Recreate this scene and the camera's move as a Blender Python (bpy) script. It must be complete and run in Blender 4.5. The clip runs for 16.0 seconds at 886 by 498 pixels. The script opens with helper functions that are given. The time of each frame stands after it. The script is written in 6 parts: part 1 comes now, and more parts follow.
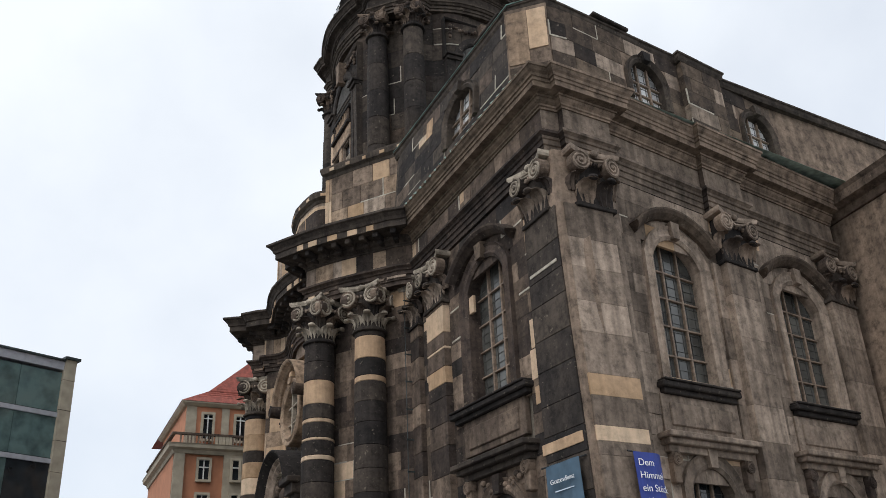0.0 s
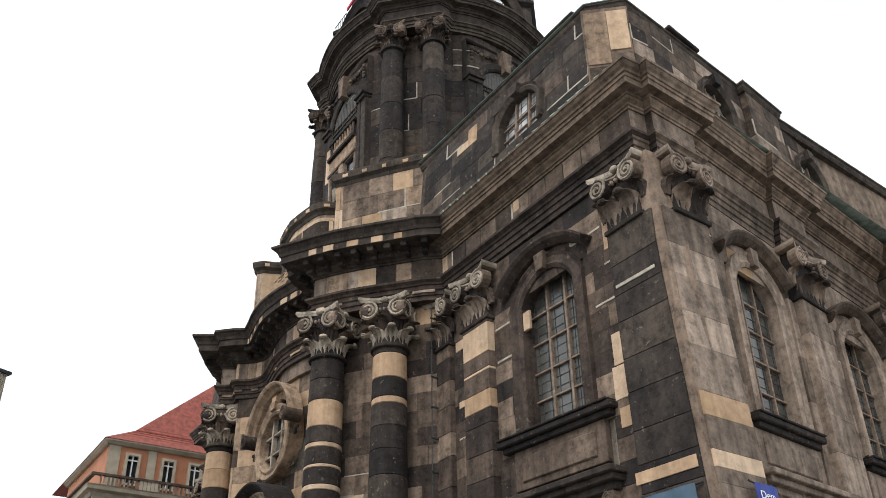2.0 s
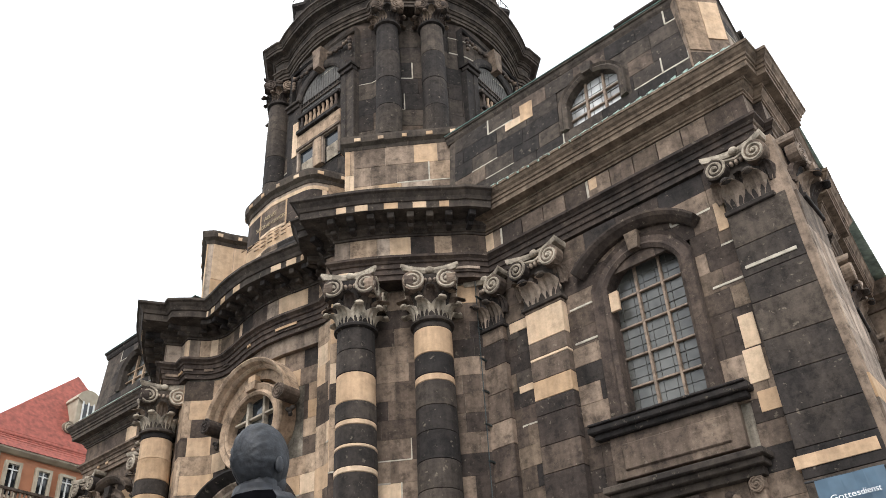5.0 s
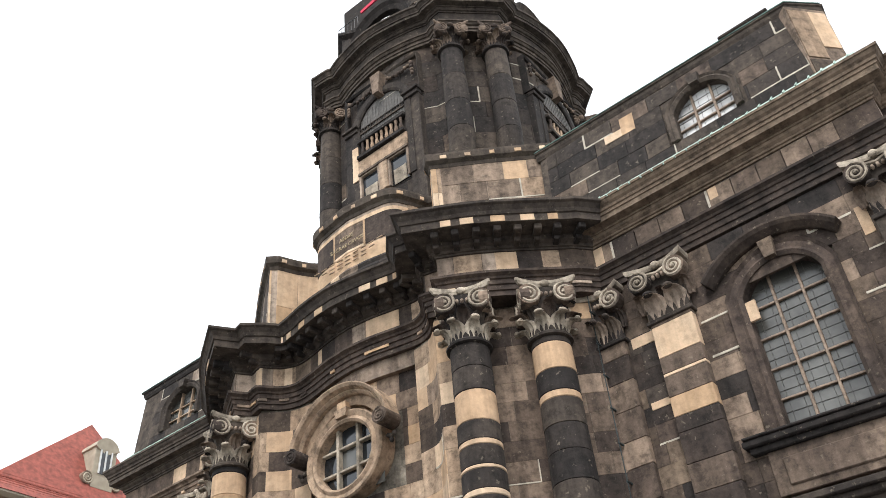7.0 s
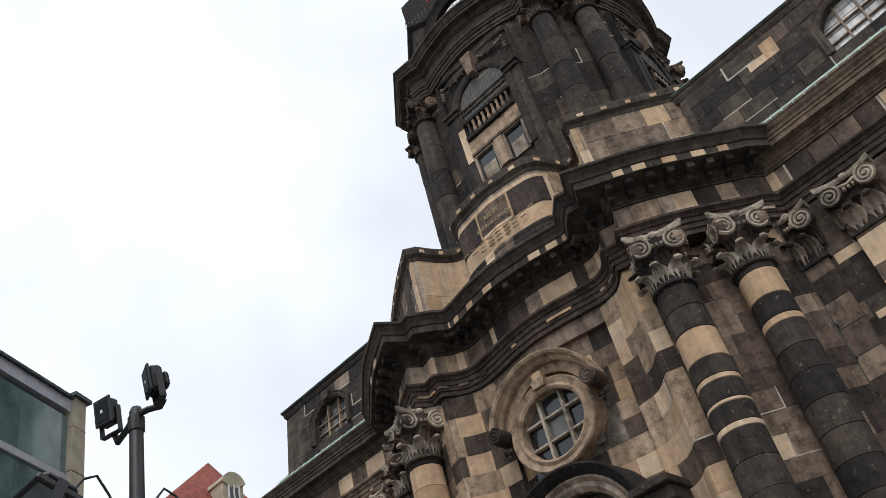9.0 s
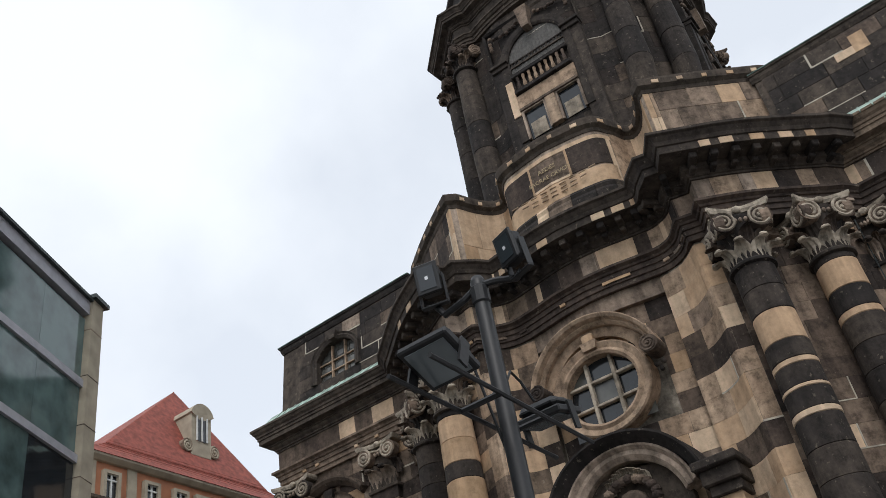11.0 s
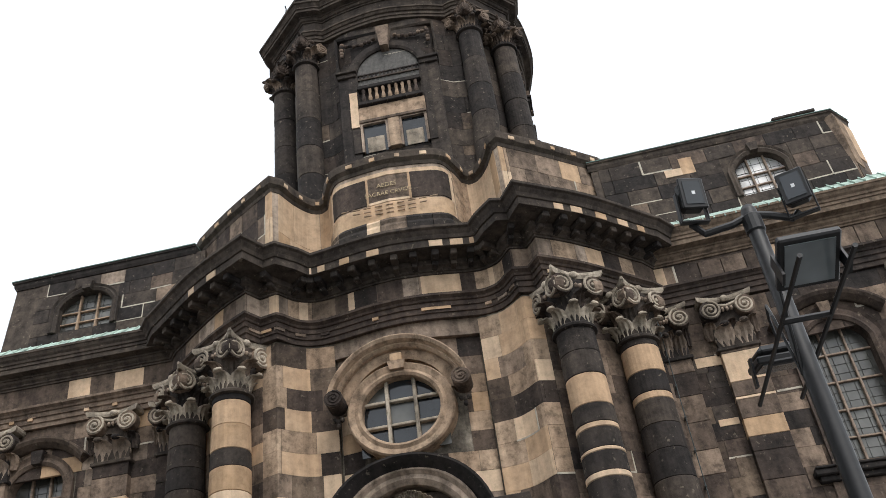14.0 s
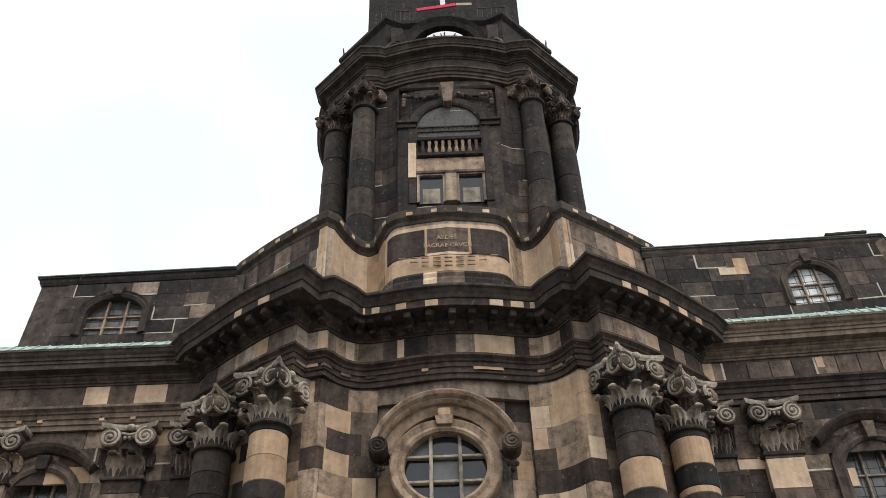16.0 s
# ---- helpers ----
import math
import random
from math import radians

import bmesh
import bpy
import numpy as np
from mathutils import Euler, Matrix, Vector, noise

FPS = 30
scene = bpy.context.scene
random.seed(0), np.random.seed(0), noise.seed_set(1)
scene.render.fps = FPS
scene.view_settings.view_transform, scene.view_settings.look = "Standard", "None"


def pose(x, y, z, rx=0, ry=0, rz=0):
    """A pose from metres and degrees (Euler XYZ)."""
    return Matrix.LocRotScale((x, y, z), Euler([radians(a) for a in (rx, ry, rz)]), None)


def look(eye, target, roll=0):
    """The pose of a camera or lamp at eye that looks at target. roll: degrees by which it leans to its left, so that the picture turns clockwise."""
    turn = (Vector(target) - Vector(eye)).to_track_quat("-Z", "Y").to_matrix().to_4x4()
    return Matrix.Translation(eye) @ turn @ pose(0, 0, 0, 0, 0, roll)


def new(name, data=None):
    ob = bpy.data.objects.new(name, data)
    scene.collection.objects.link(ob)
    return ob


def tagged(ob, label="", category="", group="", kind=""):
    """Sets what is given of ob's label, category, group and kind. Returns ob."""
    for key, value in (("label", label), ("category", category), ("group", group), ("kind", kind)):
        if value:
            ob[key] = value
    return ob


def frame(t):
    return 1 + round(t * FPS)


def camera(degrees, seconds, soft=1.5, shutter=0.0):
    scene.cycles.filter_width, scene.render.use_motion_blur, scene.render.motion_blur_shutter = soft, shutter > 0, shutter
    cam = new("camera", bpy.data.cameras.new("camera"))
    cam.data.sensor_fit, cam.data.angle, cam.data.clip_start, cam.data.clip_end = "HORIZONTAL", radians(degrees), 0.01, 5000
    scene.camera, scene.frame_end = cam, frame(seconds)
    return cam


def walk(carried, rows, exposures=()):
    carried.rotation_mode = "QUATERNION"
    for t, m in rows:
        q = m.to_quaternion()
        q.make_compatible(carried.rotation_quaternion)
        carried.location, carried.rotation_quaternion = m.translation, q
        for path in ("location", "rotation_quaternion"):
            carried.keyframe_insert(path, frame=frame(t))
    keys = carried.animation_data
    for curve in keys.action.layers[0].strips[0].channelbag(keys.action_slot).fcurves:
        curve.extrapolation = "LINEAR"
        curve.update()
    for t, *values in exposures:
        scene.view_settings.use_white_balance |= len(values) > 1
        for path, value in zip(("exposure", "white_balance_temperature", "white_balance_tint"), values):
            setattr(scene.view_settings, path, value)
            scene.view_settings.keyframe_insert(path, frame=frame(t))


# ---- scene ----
cam = camera(51.0, 16.0, soft=0.8)
# seconds, eye (m), aim (m), roll (degrees)
PATH = [
    (0.0, (1.399, -1.452, 2.839), (5.2055, 6.7164, 7.1730), -2.64),
    (0.5, (0.486, 0.522, 2.507), (4.1874, 8.6984, 6.9160), -2.57),
    (1.0, (-0.342, 2.615, 2.125), (3.6677, 10.6010, 6.6124), -1.27),
    (1.5, (-1.012, 4.628, 2.207), (3.3496, 12.3182, 6.8800), -2.02),
    (2.0, (-2.004, 6.774, 1.974), (2.6427, 13.9762, 7.1256), -0.95),
    (2.5, (-2.949, 8.780, 1.798), (2.0109, 15.6051, 7.1665), -2.51),
    (3.0, (-3.884, 10.895, 1.597), (1.3041, 17.3132, 7.2451), -3.70),
    (3.5, (-4.873, 12.722, 1.468), (0.4201, 18.8441, 7.3414), -7.23),
    (4.0, (-6.195, 14.688, 1.080), (-0.5474, 20.5329, 6.9062), -5.54),
    (4.2, (-6.745, 15.553, 1.169), (-0.8442, 21.2747, 6.8652), -5.87),
    (6.3, (-9.069, 22.431, 0.957), (-2.3605, 26.9038, 6.8710), -1.88),
    (6.5, (-9.323, 23.024, 1.025), (-2.6293, 27.4493, 6.9925), -3.41),
    (7.0, (-10.065, 25.039, 0.915), (-3.6737, 29.6507, 7.0702), -5.90),
    (7.5, (-10.629, 26.793, 0.882), (-4.3781, 31.3517, 7.2184), -8.39),
    (8.0, (-11.442, 28.644, 0.761), (-5.0261, 33.0743, 7.0231), -8.26),
    (8.5, (-12.467, 30.184, 0.928), (-5.9968, 34.5558, 7.1743), -12.46),
    (9.0, (-13.934, 31.639, 1.058), (-7.5127, 36.1257, 7.2739), -15.94),
    (9.2, (-14.201, 32.102, 1.191), (-7.8568, 36.6709, 7.4257), -16.79),
    (11.3, (-16.312, 37.702, 2.088), (-8.9297, 41.2464, 7.8276), -8.56),
    (11.5, (-16.478, 38.135, 2.082), (-8.7433, 41.0303, 7.7210), -8.44),
    (12.0, (-16.801, 39.345, 2.111), (-8.8704, 41.6175, 7.7619), -10.45),
    (12.5, (-17.041, 40.438, 2.052), (-9.0549, 41.7858, 7.9173), -8.30),
    (13.0, (-17.351, 41.676, 1.856), (-9.2243, 42.7236, 7.5891), -8.26),
    (13.5, (-17.104, 42.799, 1.919), (-9.0561, 43.8806, 7.7552), -8.88),
    (14.0, (-17.005, 43.928, 1.903), (-8.8846, 44.5934, 7.7011), -8.32),
    (14.5, (-16.992, 44.950, 1.898), (-8.9448, 45.2694, 7.8270), -11.28),
    (15.0, (-16.950, 46.006, 1.929), (-9.1353, 46.2341, 8.1644), -7.85),
    (15.5, (-16.887, 47.473, 1.979), (-9.0662, 47.5405, 8.2110), -4.31),
    (16.0, (-16.570, 48.610, 1.989), (-8.8747, 48.6666, 8.3751), -1.96),
]
walk(cam, [(t, look(eye, target, roll)) for t, eye, target, roll in PATH],
     exposures=[(0.0, -0.16, 6350, 11), (1.0, 0.1, 6450, 11), (2.0, 0.25, 6500, 11), (3.5, 0.40, 6500, 11), (6.5, 0.95, 6500, 11), (7.5, 0.65, 6500, 11), (8.5, 0.15, 6450, 11), (9.0, -0.06, 6400, 11),
                (11.5, -0.12, 6350, 11), (12.0, 0.05, 6450, 11), (12.5, 0.2, 6500, 11), (13.5, 0.38, 6500, 11), (15.0, 0.33, 6500, 11), (16.0, 0.18, 6450, 11)])
# ---- light ----
world = bpy.data.worlds.new("overcast_sky")
scene.world = world
world.use_nodes = True
wn, wl = world.node_tree.nodes, world.node_tree.links
wn.clear()
w_out = wn.new("ShaderNodeOutputWorld")
w_bg = wn.new("ShaderNodeBackground")
w_sky = wn.new("ShaderNodeTexSky")
w_sky.sky_type = "NISHITA"
w_sky.sun_disc = False
w_sky.sun_elevation, w_sky.sun_rotation = radians(48), radians(-115)
w_sky.air_density, w_sky.dust_density = 1.0, 2.0
w_bright = wn.new("ShaderNodeVectorMath")
w_bright.operation = "SCALE"
w_bright.inputs["Scale"].default_value = 0.16
w_co = wn.new("ShaderNodeTexCoord")
w_noise = wn.new("ShaderNodeTexNoise")
w_noise.inputs["Scale"].default_value = 2.2
w_noise.inputs["Detail"].default_value = 6
w_ramp = wn.new("ShaderNodeValToRGB")
w_ramp.color_ramp.elements[0].position, w_ramp.color_ramp.elements[0].color = 0.36, (0.74, 0.74, 0.74, 1)
w_ramp.color_ramp.elements[1].position, w_ramp.color_ramp.elements[1].color = 0.60, (1, 1, 1, 1)
w_mix = wn.new("ShaderNodeMix")
w_mix.data_type = "RGBA"
w_mix.inputs["B"].default_value = (1.08, 1.13, 1.17, 1)
wl.new(w_co.outputs["Generated"], w_noise.inputs["Vector"])
wl.new(w_noise.outputs["Fac"], w_ramp.inputs["Fac"])
wl.new(w_sky.outputs["Color"], w_bright.inputs[0])
wl.new(w_bright.outputs["Vector"], w_mix.inputs["A"])
wl.new(w_ramp.outputs["Color"], w_mix.inputs["Factor"])
wl.new(w_mix.outputs["Result"], w_bg.inputs["Color"])
w_bg.inputs["Strength"].default_value = 1.0
wl.new(w_bg.outputs["Background"], w_out.inputs["Surface"])

sun_data = bpy.data.lights.new("sun", "SUN")
sun_data.energy, sun_data.angle, sun_data.color = 1.3, radians(25), (1.0, 0.965, 0.92)
sun = new("sun", sun_data)
sun.matrix_world = look((0, 0, 60), (26, 14, 22))

# ---- materials ----
def nodes_of(name):
    m = bpy.data.materials.new(name)
    m.use_nodes = True
    return m, m.node_tree.nodes, m.node_tree.links, m.node_tree.nodes["Principled BSDF"]


def ramp(n, stops):
    r = n.new("ShaderNodeValToRGB")
    e = r.color_ramp.elements
    while len(e) < len(stops):
        e.new(0.5)
    for el, (p, c) in zip(e, stops):
        el.position, el.color = p, (*c, 1)
    return r


def stone(name, tones, grain=0.24, rough=0.92, bump=0.4, vary=0.5, streak=0.5, crust=0.52, chips=0.42, patch=0.62):
    """Weathered sandstone: tones from sooty to clean picked block by block, with grain, stains and rain streaks."""
    m, n, l, p = nodes_of(name)
    geo = n.new("ShaderNodeNewGeometry")
    info = n.new("ShaderNodeObjectInfo")
    big = n.new("ShaderNodeTexNoise")
    big.inputs["Scale"].default_value, big.inputs["Detail"].default_value = 0.55, 6
    fine = n.new("ShaderNodeTexNoise")
    fine.inputs["Scale"].default_value, fine.inputs["Detail"].default_value = 7.0, 8
    l.new(geo.outputs["Position"], big.inputs["Vector"])
    l.new(geo.outputs["Position"], fine.inputs["Vector"])
    # tone = object random * vary + big noise
    a = n.new("ShaderNodeMath"); a.operation = "MULTIPLY_ADD"
    l.new(info.outputs["Random"], a.inputs[0]); a.inputs[1].default_value = vary; a.inputs[2].default_value = 0.69 - 0.5 * (vary + patch + grain)
    b = n.new("ShaderNodeMath"); b.operation = "MULTIPLY_ADD"
    l.new(big.outputs["Fac"], b.inputs[0]); b.inputs[1].default_value = patch; l.new(a.outputs[0], b.inputs[2])
    c = n.new("ShaderNodeMath"); c.operation = "MULTIPLY_ADD"
    l.new(fine.outputs["Fac"], c.inputs[0]); c.inputs[1].default_value = grain
    l.new(b.outputs[0], c.inputs[2])
    r = ramp(n, tones)
    l.new(c.outputs[0], r.inputs["Fac"])
    # crust: blotches a hand wide, and small chips that show the paler stone
    blot = n.new("ShaderNodeTexNoise")
    blot.inputs["Scale"].default_value, blot.inputs["Detail"].default_value, blot.inputs["Roughness"].default_value = 2.3, 10, 0.72
    l.new(geo.outputs["Position"], blot.inputs["Vector"])
    br = ramp(n, [(0.36, (1 - crust,) * 3), (0.50, (1.0,) * 3), (0.66, (1 + 0.7 * crust,) * 3)])
    l.new(blot.outputs["Fac"], br.inputs["Fac"])
    chip = n.new("ShaderNodeTexNoise")
    chip.inputs["Scale"].default_value, chip.inputs["Detail"].default_value, chip.inputs["Roughness"].default_value = 5.0, 4, 0.6
    l.new(geo.outputs["Position"], chip.inputs["Vector"])
    cr = ramp(n, [(0.63, (0.0,) * 3), (0.70, (chips,) * 3)])
    l.new(chip.outputs["Fac"], cr.inputs["Fac"])
    crusted = n.new("ShaderNodeMix"); crusted.data_type = "RGBA"; crusted.blend_type = "MULTIPLY"; crusted.inputs["Factor"].default_value = 1
    crusted.clamp_result = False
    l.new(r.outputs["Color"], crusted.inputs["A"]); l.new(br.outputs["Color"], crusted.inputs["B"])
    chipped = n.new("ShaderNodeMix"); chipped.data_type = "RGBA"
    l.new(cr.outputs["Color"], chipped.inputs["Factor"]); l.new(crusted.outputs["Result"], chipped.inputs["A"])
    chipped.inputs["B"].default_value = (0.30, 0.25, 0.19, 1)
    # rain streaks, drawn out along z
    sep = n.new("ShaderNodeMapping"); sep.inputs["Scale"].default_value = (2.6, 2.6, 0.16)
    l.new(geo.outputs["Position"], sep.inputs["Vector"])
    st = n.new("ShaderNodeTexNoise"); st.inputs["Scale"].default_value = 1.0; st.inputs["Detail"].default_value = 4
    l.new(sep.outputs["Vector"], st.inputs["Vector"])
    sr = ramp(n, [(0.38, (1 - streak,) * 3), (0.62, (1.0,) * 3)])
    l.new(st.outputs["Fac"], sr.inputs["Fac"])
    mul = n.new("ShaderNodeMix"); mul.data_type = "RGBA"; mul.blend_type = "MULTIPLY"; mul.inputs["Factor"].default_value = 1
    l.new(chipped.outputs["Result"], mul.inputs["A"]); l.new(sr.outputs["Color"], mul.inputs["B"])
    l.new(mul.outputs["Result"], p.inputs["Base Color"])
    p.inputs["Roughness"].default_value = rough
    p.inputs["Specular IOR Level"].default_value = 0.3
    bp = n.new("ShaderNodeBump"); bp.inputs["Strength"].default_value = bump; bp.inputs["Distance"].default_value = 0.03
    hs = n.new("ShaderNodeMath"); hs.operation = "ADD"
    l.new(fine.outputs["Fac"], hs.inputs[0]); l.new(blot.outputs["Fac"], hs.inputs[1])
    l.new(hs.outputs[0], bp.inputs["Height"]); l.new(bp.outputs["Normal"], p.inputs["Normal"])
    return m


def plain(name, colour, rough=0.6, metal=0.0, noise_scale=8.0, amount=0.25, bump=0.1):
    m, n, l, p = nodes_of(name)
    geo = n.new("ShaderNodeNewGeometry")
    t = n.new("ShaderNodeTexNoise")
    t.inputs["Scale"].default_value, t.inputs["Detail"].default_value = noise_scale, 7
    l.new(geo.outputs["Position"], t.inputs["Vector"])
    lo = tuple(v * (1 - amount) for v in colour)
    hi = tuple(min(1, v * (1 + amount)) for v in colour)
    r = ramp(n, [(0.3, lo), (0.7, hi)])
    l.new(t.outputs["Fac"], r.inputs["Fac"])
    l.new(r.outputs["Color"], p.inputs["Base Color"])
    p.inputs["Roughness"].default_value, p.inputs["Metallic"].default_value = rough, metal
    bp = n.new("ShaderNodeBump"); bp.inputs["Strength"].default_value = bump; bp.inputs["Distance"].default_value = 0.02
    l.new(t.outputs["Fac"], bp.inputs["Height"]); l.new(bp.outputs["Normal"], p.inputs["Normal"])
    return m


SOOT = [(0.28, (0.026, 0.0215, 0.0195)), (0.52, (0.074, 0.054, 0.0435)), (0.76, (0.148, 0.109, 0.082)), (0.98, (0.275, 0.203, 0.150))]
SOOT_DEEP = [(0.30, (0.018, 0.0160, 0.0155)), (0.60, (0.034, 0.028, 0.025)), (0.92, (0.085, 0.067, 0.053))]
BROWN = [(0.25, (0.096, 0.075, 0.059)), (0.55, (0.228, 0.175, 0.135)), (0.9, (0.42, 0.328, 0.255))]
NEW = [(0.25, (0.36, 0.235, 0.13)), (0.55, (0.53, 0.362, 0.228)), (0.9, (0.66, 0.495, 0.345))]
m_soot = stone("sooty_sandstone", SOOT, vary=0.66, streak=0.34)
m_deep = stone("black_sandstone", SOOT_DEEP, vary=0.5, streak=0.3)
m_brown = stone("brown_sandstone", BROWN, vary=0.5, streak=0.45, crust=0.46)
UMBER = [(0.28, (0.022, 0.0185, 0.017)), (0.52, (0.050, 0.037, 0.030)), (0.76, (0.098, 0.072, 0.054)), (0.98, (0.19, 0.14, 0.10))]
m_umber = stone("umber_sandstone", UMBER, vary=0.6, streak=0.3)
m_new = stone("new_sandstone", NEW, vary=0.6, streak=0.2, bump=0.3, crust=0.22, chips=0.0, patch=0.5, grain=0.18)
m_ring = stone("tan_sandstone", [(0.25, (0.165, 0.117, 0.075)), (0.55, (0.33, 0.232, 0.157)), (0.9, (0.49, 0.362, 0.255))], vary=0.2, streak=0.3)
m_carve = stone("carved_sandstone", [(0.25, (0.12, 0.10, 0.08)), (0.55, (0.32, 0.27, 0.21)), (0.9, (0.50, 0.43, 0.34))], vary=0.3, streak=0.3)
m_joint = stone("mortar_bed", [(0.2, (0.025, 0.022, 0.02)), (0.55, (0.06, 0.052, 0.044)), (0.72, (0.22, 0.19, 0.15)), (0.9, (0.42, 0.37, 0.30))], vary=0.0)
m_mortar = plain("pale_mortar", (0.42, 0.38, 0.31), 0.95, 0, 2.5, 0.35)
m_copper = plain("copper_patina", (0.33, 0.43, 0.375), 0.7, 0.0, 2.5, 0.45)
m_verdigris = plain("dark_weathered_copper", (0.085, 0.15, 0.125), 0.65, 0.0, 1.2, 0.55)
m_came = plain("lead_came", (0.065, 0.063, 0.058), 0.9, 0.0, 8, 0.2)
m_lead = plain("dark_sheet_metal", (0.035, 0.045, 0.045), 0.45, 0.3, 2.0, 0.4)
m_bar = plain("glazing_bar_paint", (0.225, 0.165, 0.12), 0.7, 0.0, 6, 0.4)
m_barwhite = plain("white_frame_paint", (0.62, 0.62, 0.60), 0.5, 0, 6, 0.1)
m_black = plain("black_powder_coat", (0.009, 0.009, 0.010), 0.5, 0.0, 20, 0.2)
m_matt = plain("matt_black_back", (0.0035, 0.0035, 0.0045), 0.95, 0.0, 8, 0.3)
m_matt.node_tree.nodes["Principled BSDF"].inputs["Specular IOR Level"].default_value = 0.02
m_bronze = plain("dark_bronze", (0.019, 0.021, 0.025), 0.55, 0.3, 14, 0.6, 0.5)
m_roof = plain("red_roof_tile", (0.25, 0.062, 0.042), 0.75, 0, 3.0, 0.35)
m_orange = plain("orange_plaster", (0.46, 0.20, 0.11), 0.9, 0, 1.2, 0.12)
m_cream = plain("grey_cream_stone", (0.38, 0.33, 0.25), 0.9, 0, 1.5, 0.18)
m_pave = plain("granite_paving", (0.16, 0.155, 0.15), 0.85, 0, 4, 0.3)


def glass(name, colour, rough=0.08):
    m, n, l, p = nodes_of(name)
    geo = n.new("ShaderNodeNewGeometry")
    t = n.new("ShaderNodeTexNoise")
    t.inputs["Scale"].default_value, t.inputs["Detail"].default_value = 1.2, 3
    l.new(geo.outputs["Position"], t.inputs["Vector"])
    info = n.new("ShaderNodeObjectInfo")
    add = n.new("ShaderNodeMath"); add.operation = "MULTIPLY_ADD"
    l.new(info.outputs["Random"], add.inputs[0]); add.inputs[1].default_value = 0.34; l.new(t.outputs["Fac"], add.inputs[2])
    r = ramp(n, [(0.42, tuple(v * 0.45 for v in colour)), (0.88, tuple(v * 1.25 for v in colour))])
    l.new(add.outputs[0], r.inputs["Fac"])
    l.new(r.outputs["Color"], p.inputs["Base Color"])
    p.inputs["Roughness"].default_value = rough
    p.inputs["Specular IOR Level"].default_value = 0.6
    bp = n.new("ShaderNodeBump"); bp.inputs["Strength"].default_value = 0.15; bp.inputs["Distance"].default_value = 0.02
    l.new(t.outputs["Fac"], bp.inputs["Height"]); l.new(bp.outputs["Normal"], p.inputs["Normal"])
    return m


# Grey base colour stands in for the sky reflected in the panes.
m_glass = glass("grey_leaded_glass", (0.095, 0.094, 0.085), 0.25)
m_glass_dark = glass("dark_window_glass", (0.02, 0.024, 0.028), 0.05)
# Green tint, lightened so the base colour holds the streaky reflection.
m_glass_green = glass("tinted_facade_glass", (0.10, 0.15, 0.145), 0.08)
m_band = plain("pale_metal_band", (0.40, 0.40, 0.43), 0.5, 0.2, 3, 0.12)

# ---- geometry helpers ----
# The building is drawn on a plan whose unit is K metres; eye level of the plan is 1.6.
K = 2.2
ORIGIN = Vector((0, 0, -1.82))
Y0 = 22.10      # axis of symmetry of the front
GROUND = 0.60  # plan height of the pavement


def at(x, y, z):
    return Vector((x, y, z)) * K + ORIGIN


def clamp01(v):
    return max(0.0, min(1.0, v))


def mirror(y):
    return 2 * Y0 - y


def bm_of(verts, faces):
    bm = bmesh.new()
    vs = [bm.verts.new(v) for v in verts]
    for f in faces:
        try:
            bm.faces.new([vs[i] for i in f])
        except ValueError:
            pass
    bmesh.ops.recalc_face_normals(bm, faces=bm.faces)
    return bm


def part(name, bm, material, parent=None, label="", smooth=False, second=None):
    """Links a bmesh given on the plan as one mesh object, in metres."""
    me = bpy.data.meshes.new(name)
    bm.to_mesh(me)
    bm.free()
    me.transform(Matrix.Translation(ORIGIN) @ Matrix.Scale(K, 4))
    me.materials.append(material)
    if any(p.material_index for p in me.polygons):
        me.materials.append(second or m_soot)
    if smooth:
        me.shade_smooth()
    ob = new(name, me)
    if parent:
        ob.parent = parent
        ob.matrix_parent_inverse = parent.matrix_world.inverted()
    if label:
        ob["label"] = label
    return ob


def thing(name, label, category, x, y, z, group="", kind=""):
    ob = new(name)
    ob.matrix_world = Matrix.Translation(at(x, y, z))
    ob.empty_display_size = 0.2
    return tagged(ob, label, category, group, kind)


def join(*bms):
    out = bmesh.new()
    for b in bms:
        me = bpy.data.meshes.new("tmp")
        b.to_mesh(me)
        b.free()
        out.from_mesh(me)
        bpy.data.meshes.remove(me)
    return out


def box(x0, x1, y0, y1, z0, z1, bevel=0.0):
    bm = bm_of([(x, y, z) for x in (x0, x1) for y in (y0, y1) for z in (z0, z1)],
               [(0, 1, 3, 2), (4, 6, 7, 5), (0, 4, 5, 1), (2, 3, 7, 6), (0, 2, 6, 4), (1, 5, 7, 3)])
    if bevel:
        bmesh.ops.bevel(bm, geom=list(bm.edges), offset=bevel, segments=1, affect="EDGES")
    return bm


def offsets(path):
    """Mitred outward (left-hand) normals of a plan polyline."""
    p = [Vector(q) for q in path]
    out = []
    for i in range(len(p)):
        a = (p[i] - p[i - 1]).normalized() if i > 0 else None
        b = (p[i + 1] - p[i]).normalized() if i < len(p) - 1 else None
        a = a or b
        b = b or a
        na, nb = Vector((-a.y, a.x)), Vector((-b.y, b.x))
        m = na + nb
        if m.length < 1e-6:
            m = na
        m.normalize()
        out.append(m / max(0.35, m.dot(na)))
    return out


